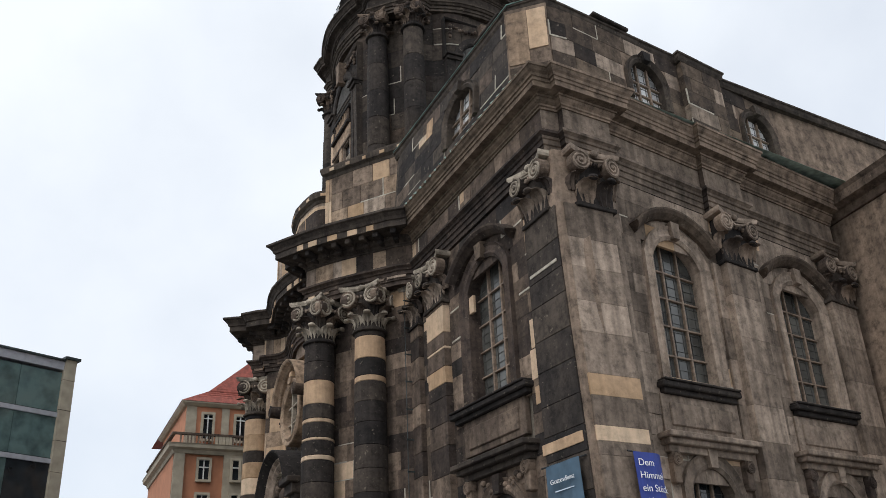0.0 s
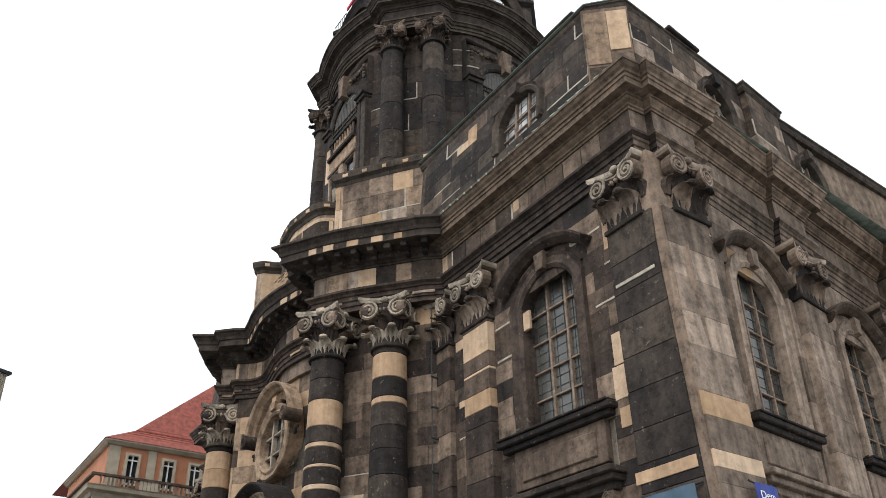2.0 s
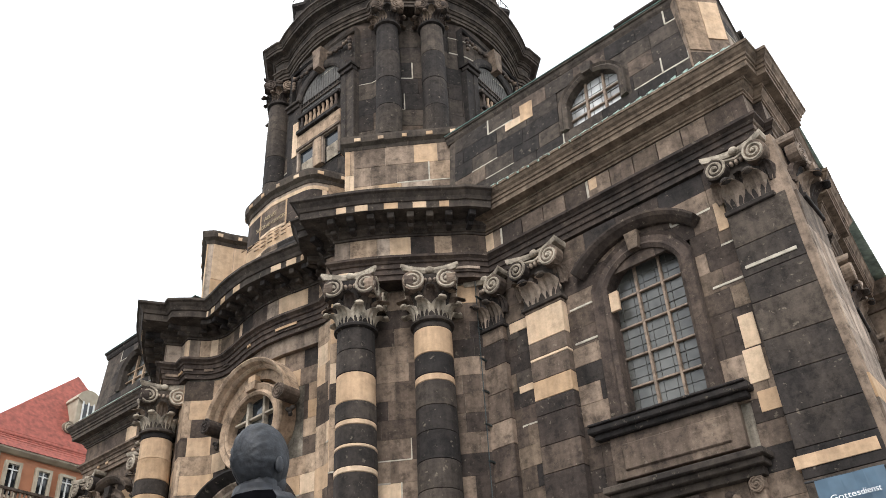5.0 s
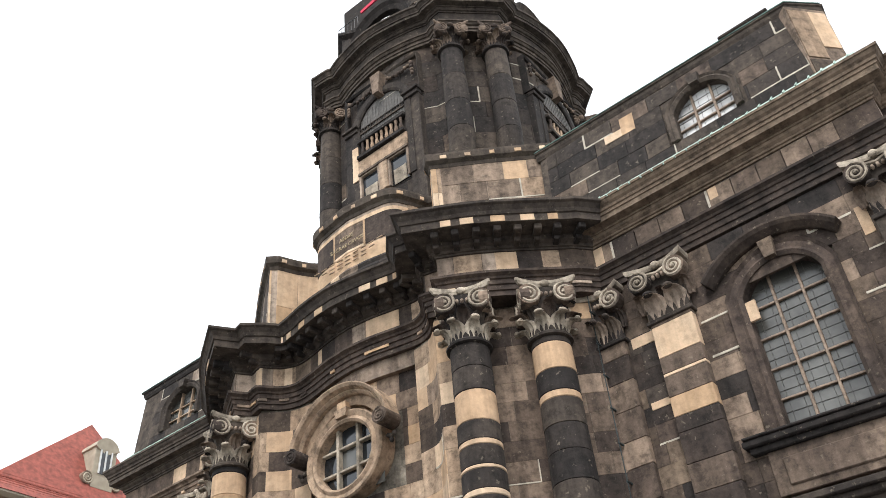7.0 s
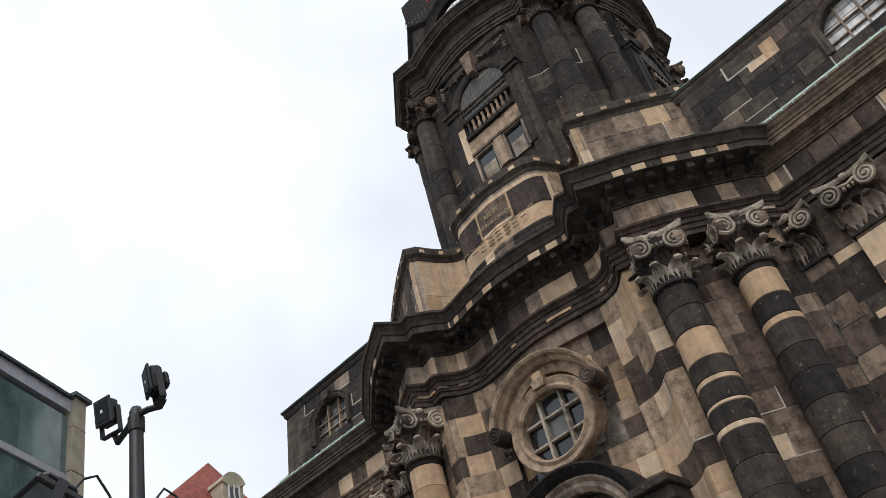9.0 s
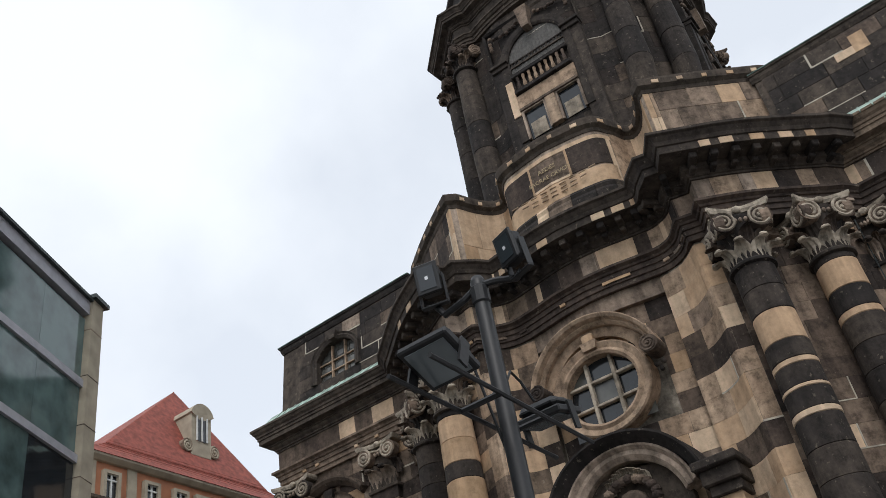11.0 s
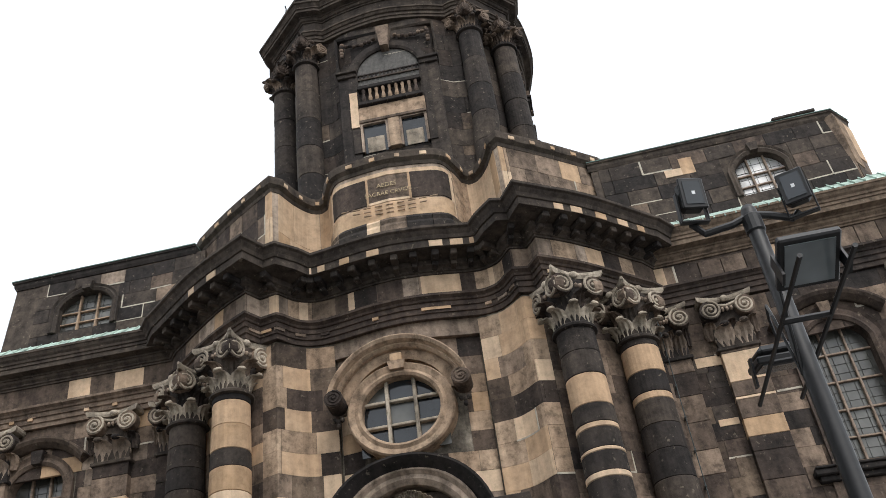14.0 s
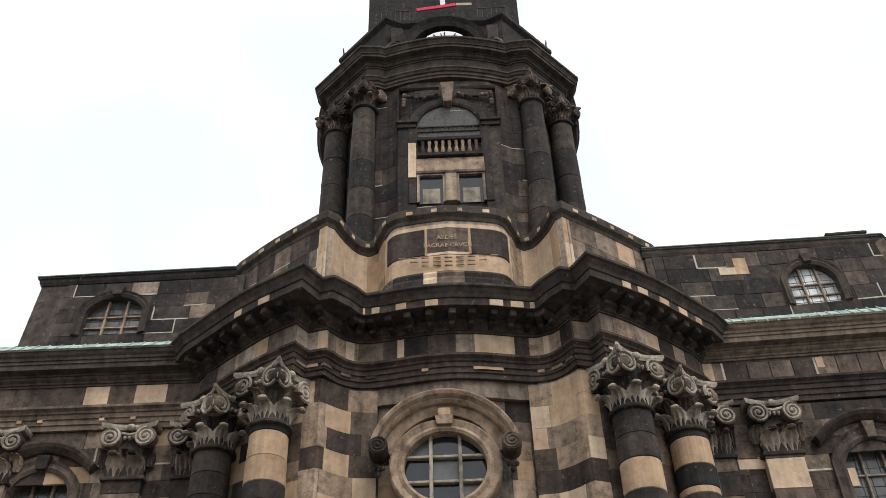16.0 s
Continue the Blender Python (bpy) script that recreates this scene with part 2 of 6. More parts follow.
def sweep(path, prof, cap=True, closed=False):
    """A closed profile of (outward, height) drawn along a plan polyline."""
    if closed:
        ext = [path[-1]] + list(path) + [path[0]]
        ns = offsets(ext)[1:-1]
    else:
        ns = offsets(path)
    verts, faces, k = [], [], len(prof)
    for (x, y), n in zip(path, ns):
        for o, z in prof:
            verts.append((x + n.x * o, y + n.y * o, z))
    m = len(path)
    for i in range(m if closed else m - 1):
        i2 = (i + 1) % m
        for j in range(k):
            j2 = (j + 1) % k
            faces.append((i * k + j, i2 * k + j, i2 * k + j2, i * k + j2))
    if cap and not closed:
        faces.append(tuple(range(k)))
        faces.append(tuple((m - 1) * k + j for j in range(k)))
    return bm_of(verts, faces)


def curve(points, per=6):
    """A smooth polyline through plan points (Catmull-Rom)."""
    p = [Vector(q) for q in points]
    p = [2 * p[0] - p[1]] + p + [2 * p[-1] - p[-2]]
    out = []
    for i in range(1, len(p) - 2):
        for j in range(per):
            t = j / per
            out.append(0.5 * ((2 * p[i]) + (p[i + 1] - p[i - 1]) * t + (2 * p[i - 1] - 5 * p[i] + 4 * p[i + 1] - p[i + 2]) * t * t
                              + (3 * p[i] - p[i - 1] - 3 * p[i + 1] + p[i + 2]) * t ** 3))
    out.append(p[-2])
    return [(v.x, v.y) for v in out]


class Line:
    """A plan polyline measured along its length."""

    def __init__(self, pts):
        self.p = [Vector(q) for q in pts]
        self.s = [0.0]
        for a, b in zip(self.p, self.p[1:]):
            self.s.append(self.s[-1] + (b - a).length)
        self.length = self.s[-1]

    def at(self, s):
        for i in range(len(self.p) - 1):
            if s <= self.s[i + 1] or i == len(self.p) - 2:
                d = (self.p[i + 1] - self.p[i]).normalized()
                q = self.p[i] + d * (s - self.s[i])
                return q, Vector((-d.y, d.x))

    def sub(self, s0, s1):
        inner = [tuple(q) for q, s in zip(self.p, self.s) if s0 + 0.01 < s < s1 - 0.01]
        return [tuple(self.at(s0)[0])] + inner + [tuple(self.at(s1)[0])]


def flip(pts):
    """The plan points mirrored on the axis, in reverse order, so that outward stays outward."""
    return [(x, mirror(y)) for x, y in reversed(pts)]


def lathe(prof, x, y, seg=24, a0=0.0, a1=360.0):
    """A profile of (radius, height) turned about the upright through x, y."""
    full = abs(a1 - a0) >= 359.9
    m = seg if full else seg + 1
    verts, faces, k = [], [], len(prof)
    for i in range(m):
        a = radians(a0 + (a1 - a0) * i / seg)
        for r, z in prof:
            verts.append((x + r * math.cos(a), y + r * math.sin(a), z))
    for i in range(m if full else m - 1):
        i2 = (i + 1) % m
        for j in range(k - 1):
            faces.append((i * k + j, i2 * k + j, i2 * k + j + 1, i * k + j + 1))
    if full:
        faces.append(tuple(i * k for i in range(m)))
        faces.append(tuple(i * k + k - 1 for i in range(m)))
    return bm_of(verts, faces)


class Face:
    """A flat piece of wall: s along it, o outward, z up."""

    def __init__(self, x, y, nx, ny):
        self.o = Vector((x, y))
        self.n = Vector((nx, ny)).normalized()
        self.t = Vector((self.n.y, -self.n.x))

    def put(self, bm):
        """Maps a bmesh drawn as (s, z, o) onto the wall."""
        for v in bm.verts:
            s, z, o = v.co
            q = self.o + self.t * s + self.n * o
            v.co = (q.x, q.y, z)
        bmesh.ops.recalc_face_normals(bm, faces=bm.faces)
        return bm

    def box(self, s0, s1, z0, z1, o0, o1, bevel=0.0):
        return self.put(box(s0, s1, z0, z1, o0, o1, bevel))

    def sweep(self, path, prof, closed=False):
        return self.put(sweep(path, prof, closed=closed))

    def pt(self, s, o=0.0):
        q = self.o + self.t * s + self.n * o
        return q.x, q.y


def arc(a, rise, z, n=12, s0=0.0):
    """Points of a segmental arch of half-width a over the springing z, from -s to +s."""
    r = (a * a + rise * rise) / (2 * rise)
    h = math.asin(min(1, a / r)) if rise <= a else math.pi - math.asin(min(1, a / r))
    return [(s0 + r * math.sin(-h + 2 * h * i / n), z + rise - r + r * math.cos(-h + 2 * h * i / n)) for i in range(n + 1)]


def blocks(line, z0, z1, course, length, parent, material, s0=None, s1=None, holes=(), proud=0.012, depth=0.05, light=0.0, mats=None, name="stone_block", seed=1, gap=0.006, lines=0.0):
    """Courses of dressed blocks on a wall line, each one an object; holes are (s0, s1, z0, z1)."""
    rnd = random.Random(seed)
    a, b = (0.0 if s0 is None else s0), (line.length if s1 is None else s1)
    rows = max(1, round((z1 - z0) / course))
    strips = []
    ch = (z1 - z0) / rows
    for r in range(rows):
        za, zb = z0 + r * ch, z0 + (r + 1) * ch
        cuts, s = [a], a + length * rnd.uniform(0.35, 1.0)
        while s < b - 0.3 * length:
            cuts.append(s)
            s += length * rnd.uniform(0.75, 1.25)
        cuts.append(b)
        for sa, sb in zip(cuts, cuts[1:]):
            spans = [(sa, sb)]
            for h0, h1, k0, k1 in holes:
                if k0 < (za + zb) / 2 < k1:
                    spans = [q for u, v in spans for q in ((u, min(v, h0)), (max(u, h1), v)) if q[1] - q[0] > 0.06]
            for u, v in spans:
                bm = sweep(line.sub(u + gap, v - gap), [(-depth, za + gap), (proud, za + gap), (proud + rnd.uniform(0, 0.006), zb - gap), (-depth, zb - gap)])
                mat = material
                roll = rnd.random()
                if mats and roll < light:
                    mat = mats if not isinstance(mats, tuple) else mats[int(roll / light * len(mats))]
                part(name, bm, mat, parent)
                if rnd.random() < lines and v - u > 0.2:
                    w = rnd.uniform(0.010, 0.020)
                    strips.append(sweep(line.sub(u, v), [(0, za - w), (proud + 0.008, za - w), (proud + 0.008, za + w), (0, za + w)]))
                    if rnd.random() < 0.6:
                        e = u if rnd.random() < 0.5 else v
                        strips.append(sweep(line.sub(e - w, e + w), [(0, za), (proud + 0.009, za), (proud + 0.009, zb), (0, zb)]))
    if strips:
        part("mortar_joint", join(*strips), m_mortar, parent, "pale mortar joints")

# ---- the plan ----
WALL_X = 8.30    # front wall of the wings
SIDE_Y = 11.68   # side wall
CORNER = (8.14, 11.20)
# curved middle: wall behind the columns, then the pier and the bowed centre, from the near wing to the axis
BODY_HALF = [(8.30, 17.22)] + curve([(8.02, 17.52), (7.72, 17.98), (7.32, 18.54), (6.92, 19.14)], 3) + [(6.78, 19.42), (6.66, 19.74)] \
    + curve([(6.70, 19.80), (6.92, 20.02), (7.08, 20.28), (7.14, 20.72)], 3)
BOW_HALF = curve([(7.26, 20.72), (7.20, 21.10), (7.09, 21.60), (7.04, Y0)], 3)
FRIEZE_HALF = [(8.18, 17.06), (7.86, 17.30)] + curve([(7.80, 17.38), (6.97, 18.32), (6.60, 18.80), (6.30, 19.28)], 3)[0:] + [(6.60, 19.46), (6.52, 19.80)] \
    + curve([(6.56, 19.84), (6.86, 20.06), (7.00, 20.30), (7.04, 20.56), (6.97, 21.00), (6.86, 21.55), (6.81, Y0)], 4)
ATTIC_HALF = [(8.9, 17.1)] + curve([(8.32, 17.62), (7.47, 18.74), (6.86, 19.62)], 4) + curve([(6.96, 19.74), (7.42, 19.92), (7.80, 20.16), (7.92, 20.42), (7.80, 20.62)], 4) \
    + curve([(7.47, 20.74), (7.06, 20.98), (6.92, 21.42), (6.83, Y0)], 4)


def whole(half):
    return half + flip(half)[1:]


FRIEZE = whole(FRIEZE_HALF)
ATTIC = whole(ATTIC_HALF)
SIDE_FRIEZE = [(17.3, 11.62), (13.85, 11.62), (13.85, 11.48), (12.62, 11.48), (12.62, 11.62), (9.72, 11.62), (9.72, 11.38), (8.56, 11.38), (8.56, 11.54), (8.18, 11.54), (8.18, 17.06)]
FAR_Y = 31.36
FAR_FRIEZE = [(8.18, mirror(17.06)), (8.18, FAR_Y - 0.06), (14.0, FAR_Y - 0.06)]

ARCH_P = [(-0.5, 10.84), (-0.03, 10.84), (-0.03, 10.94), (0.0, 10.95), (0.0, 11.05), (0.03, 11.06), (0.03, 11.15), (0.06, 11.16), (0.075, 11.20), (0.12, 11.23), (0.14, 11.24), (0.14, 11.29), (-0.5, 11.29)]
FRIEZE_P = [(-0.5, 11.29), (0.0, 11.29), (0.0, 11.78), (-0.5, 11.78)]
CORN_WING = [(-0.5, 11.78), (0.03, 11.78), (0.03, 11.82), (0.06, 11.83), (0.06, 11.87), (0.11, 11.91), (0.13, 11.955), (0.155, 11.96), (0.155, 12.0), (0.32, 12.02), (0.32, 12.12), (0.345, 12.13), (0.345, 12.19), (0.37, 12.20), (0.38, 12.25), (0.42, 12.29), (0.45, 12.35), (0.47, 12.36), (0.47, 12.41), (-0.5, 12.55)]
CORN_BODY = [(-0.5, 11.78), (0.03, 11.78), (0.03, 11.82), (0.06, 11.83), (0.08, 11.88), (0.13, 11.91), (0.15, 11.92), (0.15, 12.04), (0.545, 12.06), (0.545, 12.21), (0.575, 12.22), (0.60, 12.29), (0.66, 12.37), (0.70, 12.39), (0.71, 12.40), (0.71, 12.45), (-0.5, 12.62)]

# ---- the large structure ----
ground = part("ground", bm_of([(-900, -900, GROUND), (900, -900, GROUND), (900, 900, GROUND), (-900, 900, GROUND)], [(0, 1, 2, 3)]), m_pave)
tagged(ground, "grey granite paving of the open square", "paving", kind="structure")


def structure(ob, label, category):
    return tagged(ob, label, category, kind="structure")


def wall_with_holes(face, s0, s1, z0, z1, thick, holes):
    """A wall slab with arched holes (s centre, half width, sill, springing, rise) cut through it."""
    bm = bmesh.new()
    cols = sorted({s0, s1, *[h[0] - h[1] for h in holes], *[h[0] + h[1] for h in holes]})
    pieces = []
    for a, b in zip(cols, cols[1:]):
        mine = sorted((h for h in holes if h[0] - h[1] <= a + 1e-4 and h[0] + h[1] >= b - 1e-4), key=lambda h: h[2])
        z = z0
        for h in mine:
            pieces.append(face.box(a, b, z, h[2], -thick, 0))
            z = h[3]
            pts = arc(h[1], h[4], h[3], 12, h[0])
            top = h[3] + h[4] + 0.06
            prof = [(p[0], p[1]) for p in pts]
            n = len(prof)
            verts = [(s, zz, o) for o in (-thick, 0) for s, zz in prof] + [(s, top, o) for o in (-thick, 0) for s, zz in prof]
            faces = []
            for i in range(n - 1):
                faces += [(i, i + 1, n + i + 1, n + i), (2 * n + i, 3 * n + i, 3 * n + i + 1, 2 * n + i + 1), (n + i, n + i + 1, 3 * n + i + 1, 3 * n + i), (i, 2 * n + i, 2 * n + i + 1, i + 1)]
            faces += [(0, n, 3 * n, 2 * n), (n - 1, 3 * n - 1, 4 * n - 1, 2 * n - 1)]
            pieces.append(face.put(bm_of(verts, faces)))
            z = top
        pieces.append(face.box(a, b, z, z1, -thick, 0))
    return join(*pieces)


front = Face(WALL_X, 0, -1, 0)          # s is y on this face
front.t = Vector((0, 1))
side = Face(0, SIDE_Y, 0, -1)           # s is -x on this face
side.t = Vector((-1, 0))

WIN_F = (14.05, 0.70, 7.15, 9.50, 0.48)
WIN_F_LOW = (13.93, 0.60, 2.6, 4.9, 0.42)
holes_near = [WIN_F_LOW, WIN_F]
WIN_FF = (29.83, 0.58, 7.15, 9.58, 0.46)
holes_far = [WIN_FF]
TOP = 11.4
wall_near = structure(part("wall_west_near", wall_with_holes(front, 11.2 + 0.5, 17.4, GROUND, TOP, 0.45, holes_near), m_joint), "soot-blackened sandstone wall of the near wing with arched windows", "wall")
wall_far = structure(part("wall_west_far", wall_with_holes(front, mirror(17.4), FAR_Y, GROUND, TOP, 0.45, holes_far), m_joint), "soot-blackened sandstone wall of the far wing with arched windows", "wall")
WIN_S1 = (-11.42, 0.70, 7.05, 9.42, 0.50)
WIN_S1L = (-11.42, 0.58, 2.6, 5.12, 0.40)
WIN_S2 = (-15.35, 0.70, 7.05, 9.42, 0.50)
WIN_S2L = (-15.35, 0.58, 2.6, 5.12, 0.40)
wall_side = structure(part("wall_south", wall_with_holes(side, -17.4, -8.7, GROUND, TOP, 0.45, [WIN_S1, WIN_S1L, WIN_S2, WIN_S2L]), m_joint), "grey-brown weathered sandstone side wall with tall arched windows", "wall")
part("cornice", sweep([(20.0, 9.6), (17.4, 9.6), (17.4, 16.0)], [(-0.3, 11.9), (0.05, 11.9), (0.12, 12.05), (0.34, 12.12), (0.36, 12.3), (0.42, 12.4), (-0.3, 12.5)]), m_soot, wall_side)
part("side_apron", sweep([(21.0, 11.62), (8.9, 11.62)], [(0.42, 12.39), (0.45, 12.39), (-0.52, 12.70), (-0.55, 12.62)]), m_copper, wall_side, "pale green copper apron in seamed sheets")
end_block = structure(part("wall_south_projection", box(17.4, 20.0, 9.6, 16.0, GROUND, 11.9, 0.03), m_soot, None), "dark sandstone projection at the end of the side wall", "wall")

body_line = Line(whole(BODY_HALF + [(7.26, 20.72)] + BOW_HALF[1:]))
wall_body = structure(part("wall_middle", sweep(whole(BODY_HALF + BOW_HALF), [(-0.55, GROUND), (0, GROUND), (0, 11.3), (-0.55, 11.3)]), m_joint), "curved middle bay of patched dark and light sandstone", "wall")

# entablatures
ent_near = structure(thing("entablature_near", "dark moulded sandstone entablature of the near wing and side", "entablature", 8.2, 14, 10.84), "", "")
ent_body = structure(thing("entablature_middle", "dark curved sandstone entablature on brackets over the middle bay", "entablature", 6.6, Y0, 10.84), "", "")
ent_far = structure(thing("entablature_far", "dark moulded sandstone entablature of the far wing", "entablature", 8.2, mirror(14), 10.84), "", "")


def lighter_south_faces(bm):
    """Gives the side that faces south the second, lighter stone."""
    bm.normal_update()
    for fc in bm.faces:
        if fc.normal.y < -0.3 and fc.calc_center_median().x > 8.3 and fc.calc_center_median().y < 13:
            fc.material_index = 1
    return bm


for ent, path, corn in ((ent_near, SIDE_FRIEZE, CORN_WING), (ent_body, FRIEZE, CORN_BODY), (ent_far, FAR_FRIEZE, CORN_WING)):
    part("architrave", lighter_south_faces(sweep(path, ARCH_P)), m_soot, ent, second=m_brown)
    part("frieze", lighter_south_faces(sweep(path, FRIEZE_P)), m_soot, ent, second=m_brown)
    part("cornice", lighter_south_faces(sweep(path, corn)), m_umber if ent is ent_near else m_deep, ent, second=m_soot)

# attic: the wings' attic leans back, the middle stands upright
LEAN_X, LEAN_Y = 0.08, 0.03


def leaned(bm, near=True, side_only=False):
    for v in bm.verts:
        k = max(0.0, v.co.z - 12.5)
        if not side_only:
            v.co.x += LEAN_X * k
        v.co.y += (LEAN_Y * k if near else -LEAN_Y * k) * (1 if side_only else 0)
    return bm


def leaned_corner(bm, y_corner):
    """Lean of the far corner, back and inwards."""
    for v in bm.verts:
        k = max(0.0, v.co.z - 12.5)
        v.co.x += LEAN_X * k
        v.co.y -= LEAN_Y * k * max(0.0, 1 - max(0.0, y_corner - v.co.y) / 1.2)
    return bm


COPING_P = [(-0.4, 14.62), (0.02, 14.62), (0.04, 14.70), (0.12, 14.76), (0.14, 14.88), (0.14, 14.93), (-0.4, 14.98)]
COPING_W = [(-0.4, 14.46), (0.02, 14.46), (0.05, 14.53), (0.06, 14.60), (0.09, 14.62), (0.09, 14.66), (-0.4, 14.68)]
CAP_W = [(-0.4, 14.684), (0.10, 14.664), (0.105, 14.660), (0.105, 14.682), (-0.4, 14.71)]
attic = structure(thing("attic_near", "dark sandstone attic of the near wing with patched blocks", "attic", 8.5, 14, 12.5), "", "")
attic_m = structure(thing("attic_middle", "curved sandstone attic with an inscribed light panel", "attic", 7, Y0, 12.5), "", "")
attic_f = structure(thing("attic_far", "dark sandstone attic of the far wing", "attic", 8.5, 30, 12.5), "", "")
AX, AY, AYF = 7.98, 11.60, 30.93
CHAMFER = [(8.62, AY), (AX, 12.16)]   # the attic's corner is cut off
AW = (14.20, 0.60, 12.94, 13.60, 0.42)
AWF = (29.12, 0.62, 12.94, 13.62, 0.42)
aface = Face(AX, 0, -1, 0); aface.t = Vector((0, 1))
asf = Face(0, AY, 0, -1); asf.t = Vector((-1, 0))
SIDE_AW = [(-11.4, 0.52, 12.94, 13.60, 0.42), (-15.2, 0.52, 12.94, 13.60, 0.42)]
part("attic_wall", leaned(wall_with_holes(aface, 12.16, 17.75, 12.40, 14.50, 0.4, [AW])), m_deep, attic)
part("attic_wall", leaned(wall_with_holes(aface, 26.5, AYF - 0.62, 12.40, 14.50, 0.4, [AWF])), m_deep, attic_f)
part("attic_wall", leaned(wall_with_holes(asf, -21.0, -8.62, 12.40, 14.50, 0.4, SIDE_AW), True, True), m_soot, attic)
part("attic_corner", sweep(CHAMFER, [(-0.4, 12.40), (0, 12.40), (0, 14.50), (-0.4, 14.50)]), m_soot, attic)
ch = Line(CHAMFER)
for p, q, z0, z1, m in ((0.03, 0.40, 13.42, 14.40, m_new), (0.41, 0.82, 13.10, 14.40, m_ring), (0.03, 0.82, 12.55, 13.03, m_umber)):
    part("stone_block", sweep(ch.sub(p, q), [(-0.05, z0), (0.02, z0), (0.02, z1), (-0.05, z1)]), m, attic)
part("attic_corner", leaned_corner(box(AX, AX + 0.62, AYF - 0.62, AYF, 12.40, 14.50), AYF), m_deep, attic_f)
part("attic_wall", leaned(box(9.0, 14, AYF - 0.4, AYF, 12.4, 14.50), False, True), m_soot, attic_f)
part("attic_wall", sweep(ATTIC, [(-0.4, 12.4), (0, 12.4), (0, 14.66), (-0.4, 14.66)]), m_brown, attic_m)
cx, cy, cyf = AX + LEAN_X * 1.9, AY + LEAN_Y * 1.9, AYF - LEAN_Y * 1.9
for a, path in ((attic, [(8.62, cy), (cx, 12.16), (cx, 17.8)]), (attic_f, [(cx, 26.7), (cx, cyf), (14.0, cyf)])):
    part("coping_cap", sweep(path, CAP_W), m_verdigris, a, "thin green copper cap")
part("coping", sweep([(21.0, cy), (13.95, cy), (13.95, cy - 0.16), (12.52, cy - 0.16), (12.52, cy), (8.62, cy), (cx, 12.16), (cx, 17.8)], COPING_W), m_deep, attic)
part("coping", sweep([(cx, 26.7), (cx, cyf), (14.0, cyf)], COPING_W), m_deep, attic_f)
part("coping", sweep(ATTIC, COPING_P), m_deep, attic_m)
# blocks that stand on the coping
part("coping_block", box(cx - 0.10, cx + 0.4, 12.45, 13.5, 14.72, 14.80, 0.02), m_deep, attic)
for x in (9.9, 12.7, 16.6):
    part("coping_block", box(x, x + 1.1, cy - 0.12, cy + 0.4, 14.67, 14.75, 0.02), m_deep, attic)
# copper aprons between cornice and attic
for a, path in ((attic, [(8.18, 11.45), (8.18, 17.2)]), (attic_f, [(8.18, 27.0), (8.18, FAR_Y - 0.06)])):
    part("copper_apron", sweep(path, [(0.43, 12.40), (0.46, 12.40), (0.14, 12.74), (0.10, 12.70)]), m_copper, a, "pale green copper apron in seamed sheets")
    ln = Line(path)
    for i in range(int(ln.length / 0.24)):
        part("seam", sweep(ln.sub(0.1 + i * 0.24, 0.125 + i * 0.24), [(0.43, 12.41), (0.468, 12.42), (0.15, 12.755), (0.10, 12.70)]), m_copper, a)
part("copper_apron", sweep(FRIEZE, [(0.66, 12.44), (0.70, 12.44), (0.10, 12.70), (-0.20, 12.72)]), m_verdigris, attic_m, "dark weathered copper apron")

# unseen roof and block added behind the attic so no light falls through
roof = structure(part("church_roof", box(9.3, 17.4, 13.6, 31.0, 13.8, 14.1), m_lead), "unseen flat dark sheet metal roof behind the attic, added to block light", "roof")
back = structure(part("wall_back", box(15.5, 20.0, 13.6, 31.2, GROUND, 14.2), m_soot), "unseen dark sandstone body behind the church front, added to block light", "wall")

# ---- tower ----
TC = (11.35, 21.97)


def tower_ring(face_pts):
    """Plan ring from one face's points (forward, sideways), turned to the four sides."""
    out = []
    for k in range(4):
        a = math.pi + k * math.pi / 2
        f, s = Vector((math.cos(a), math.sin(a))), Vector((-math.sin(a), math.cos(a)))
        out += [(TC[0] + f.x * u - s.x * v, TC[1] + f.y * u - s.y * v) for u, v in face_pts]
    return list(reversed(out))


T_FRZ = [(3.18, 2.07), (3.16, 1.78)] + curve([(3.08, 1.60), (3.27, 0.95), (3.40, 0), (3.27, -0.95), (3.08, -1.60)], 4) + [(3.16, -1.78), (3.18, -2.07)]
T_BODY = [(2.86, 1.80), (2.90, 1.52)] + curve([(2.98, 1.38), (3.14, 1.05), (3.20, 0.6), (3.20, 0), (3.20, -0.6), (3.14, -1.05), (2.98, -1.38)], 2) + [(2.90, -1.52), (2.86, -1.80)]
tower = structure(thing("tower", "soot-black sandstone bell tower with paired columns and arched bell openings", "tower", TC[0], TC[1], 12.6), "", "")
part("tower_wall", sweep(tower_ring(T_BODY), [(-0.5, 12.5), (0, 12.5), (0, 21.0), (-0.5, 21.0)], closed=True), m_deep, tower)
part("tower_core", box(TC[0] - 2.2, TC[0] + 2.2, TC[1] - 2.2, TC[1] + 2.2, 12.5, 26.0), m_deep, tower)
part("architrave", sweep(tower_ring(T_FRZ), [(-0.6, 20.68), (-0.05, 20.68), (-0.05, 20.76), (-0.02, 20.77), (-0.02, 20.86), (0.02, 20.87), (0.05, 20.93), (0.08, 20.94), (0.08, 20.98), (-0.6, 20.98)], closed=True), m_deep, tower)
part("frieze", sweep(tower_ring(T_FRZ), [(-0.6, 20.98), (0, 20.98), (0, 21.32), (-0.6, 21.32)], closed=True), m_deep, tower)
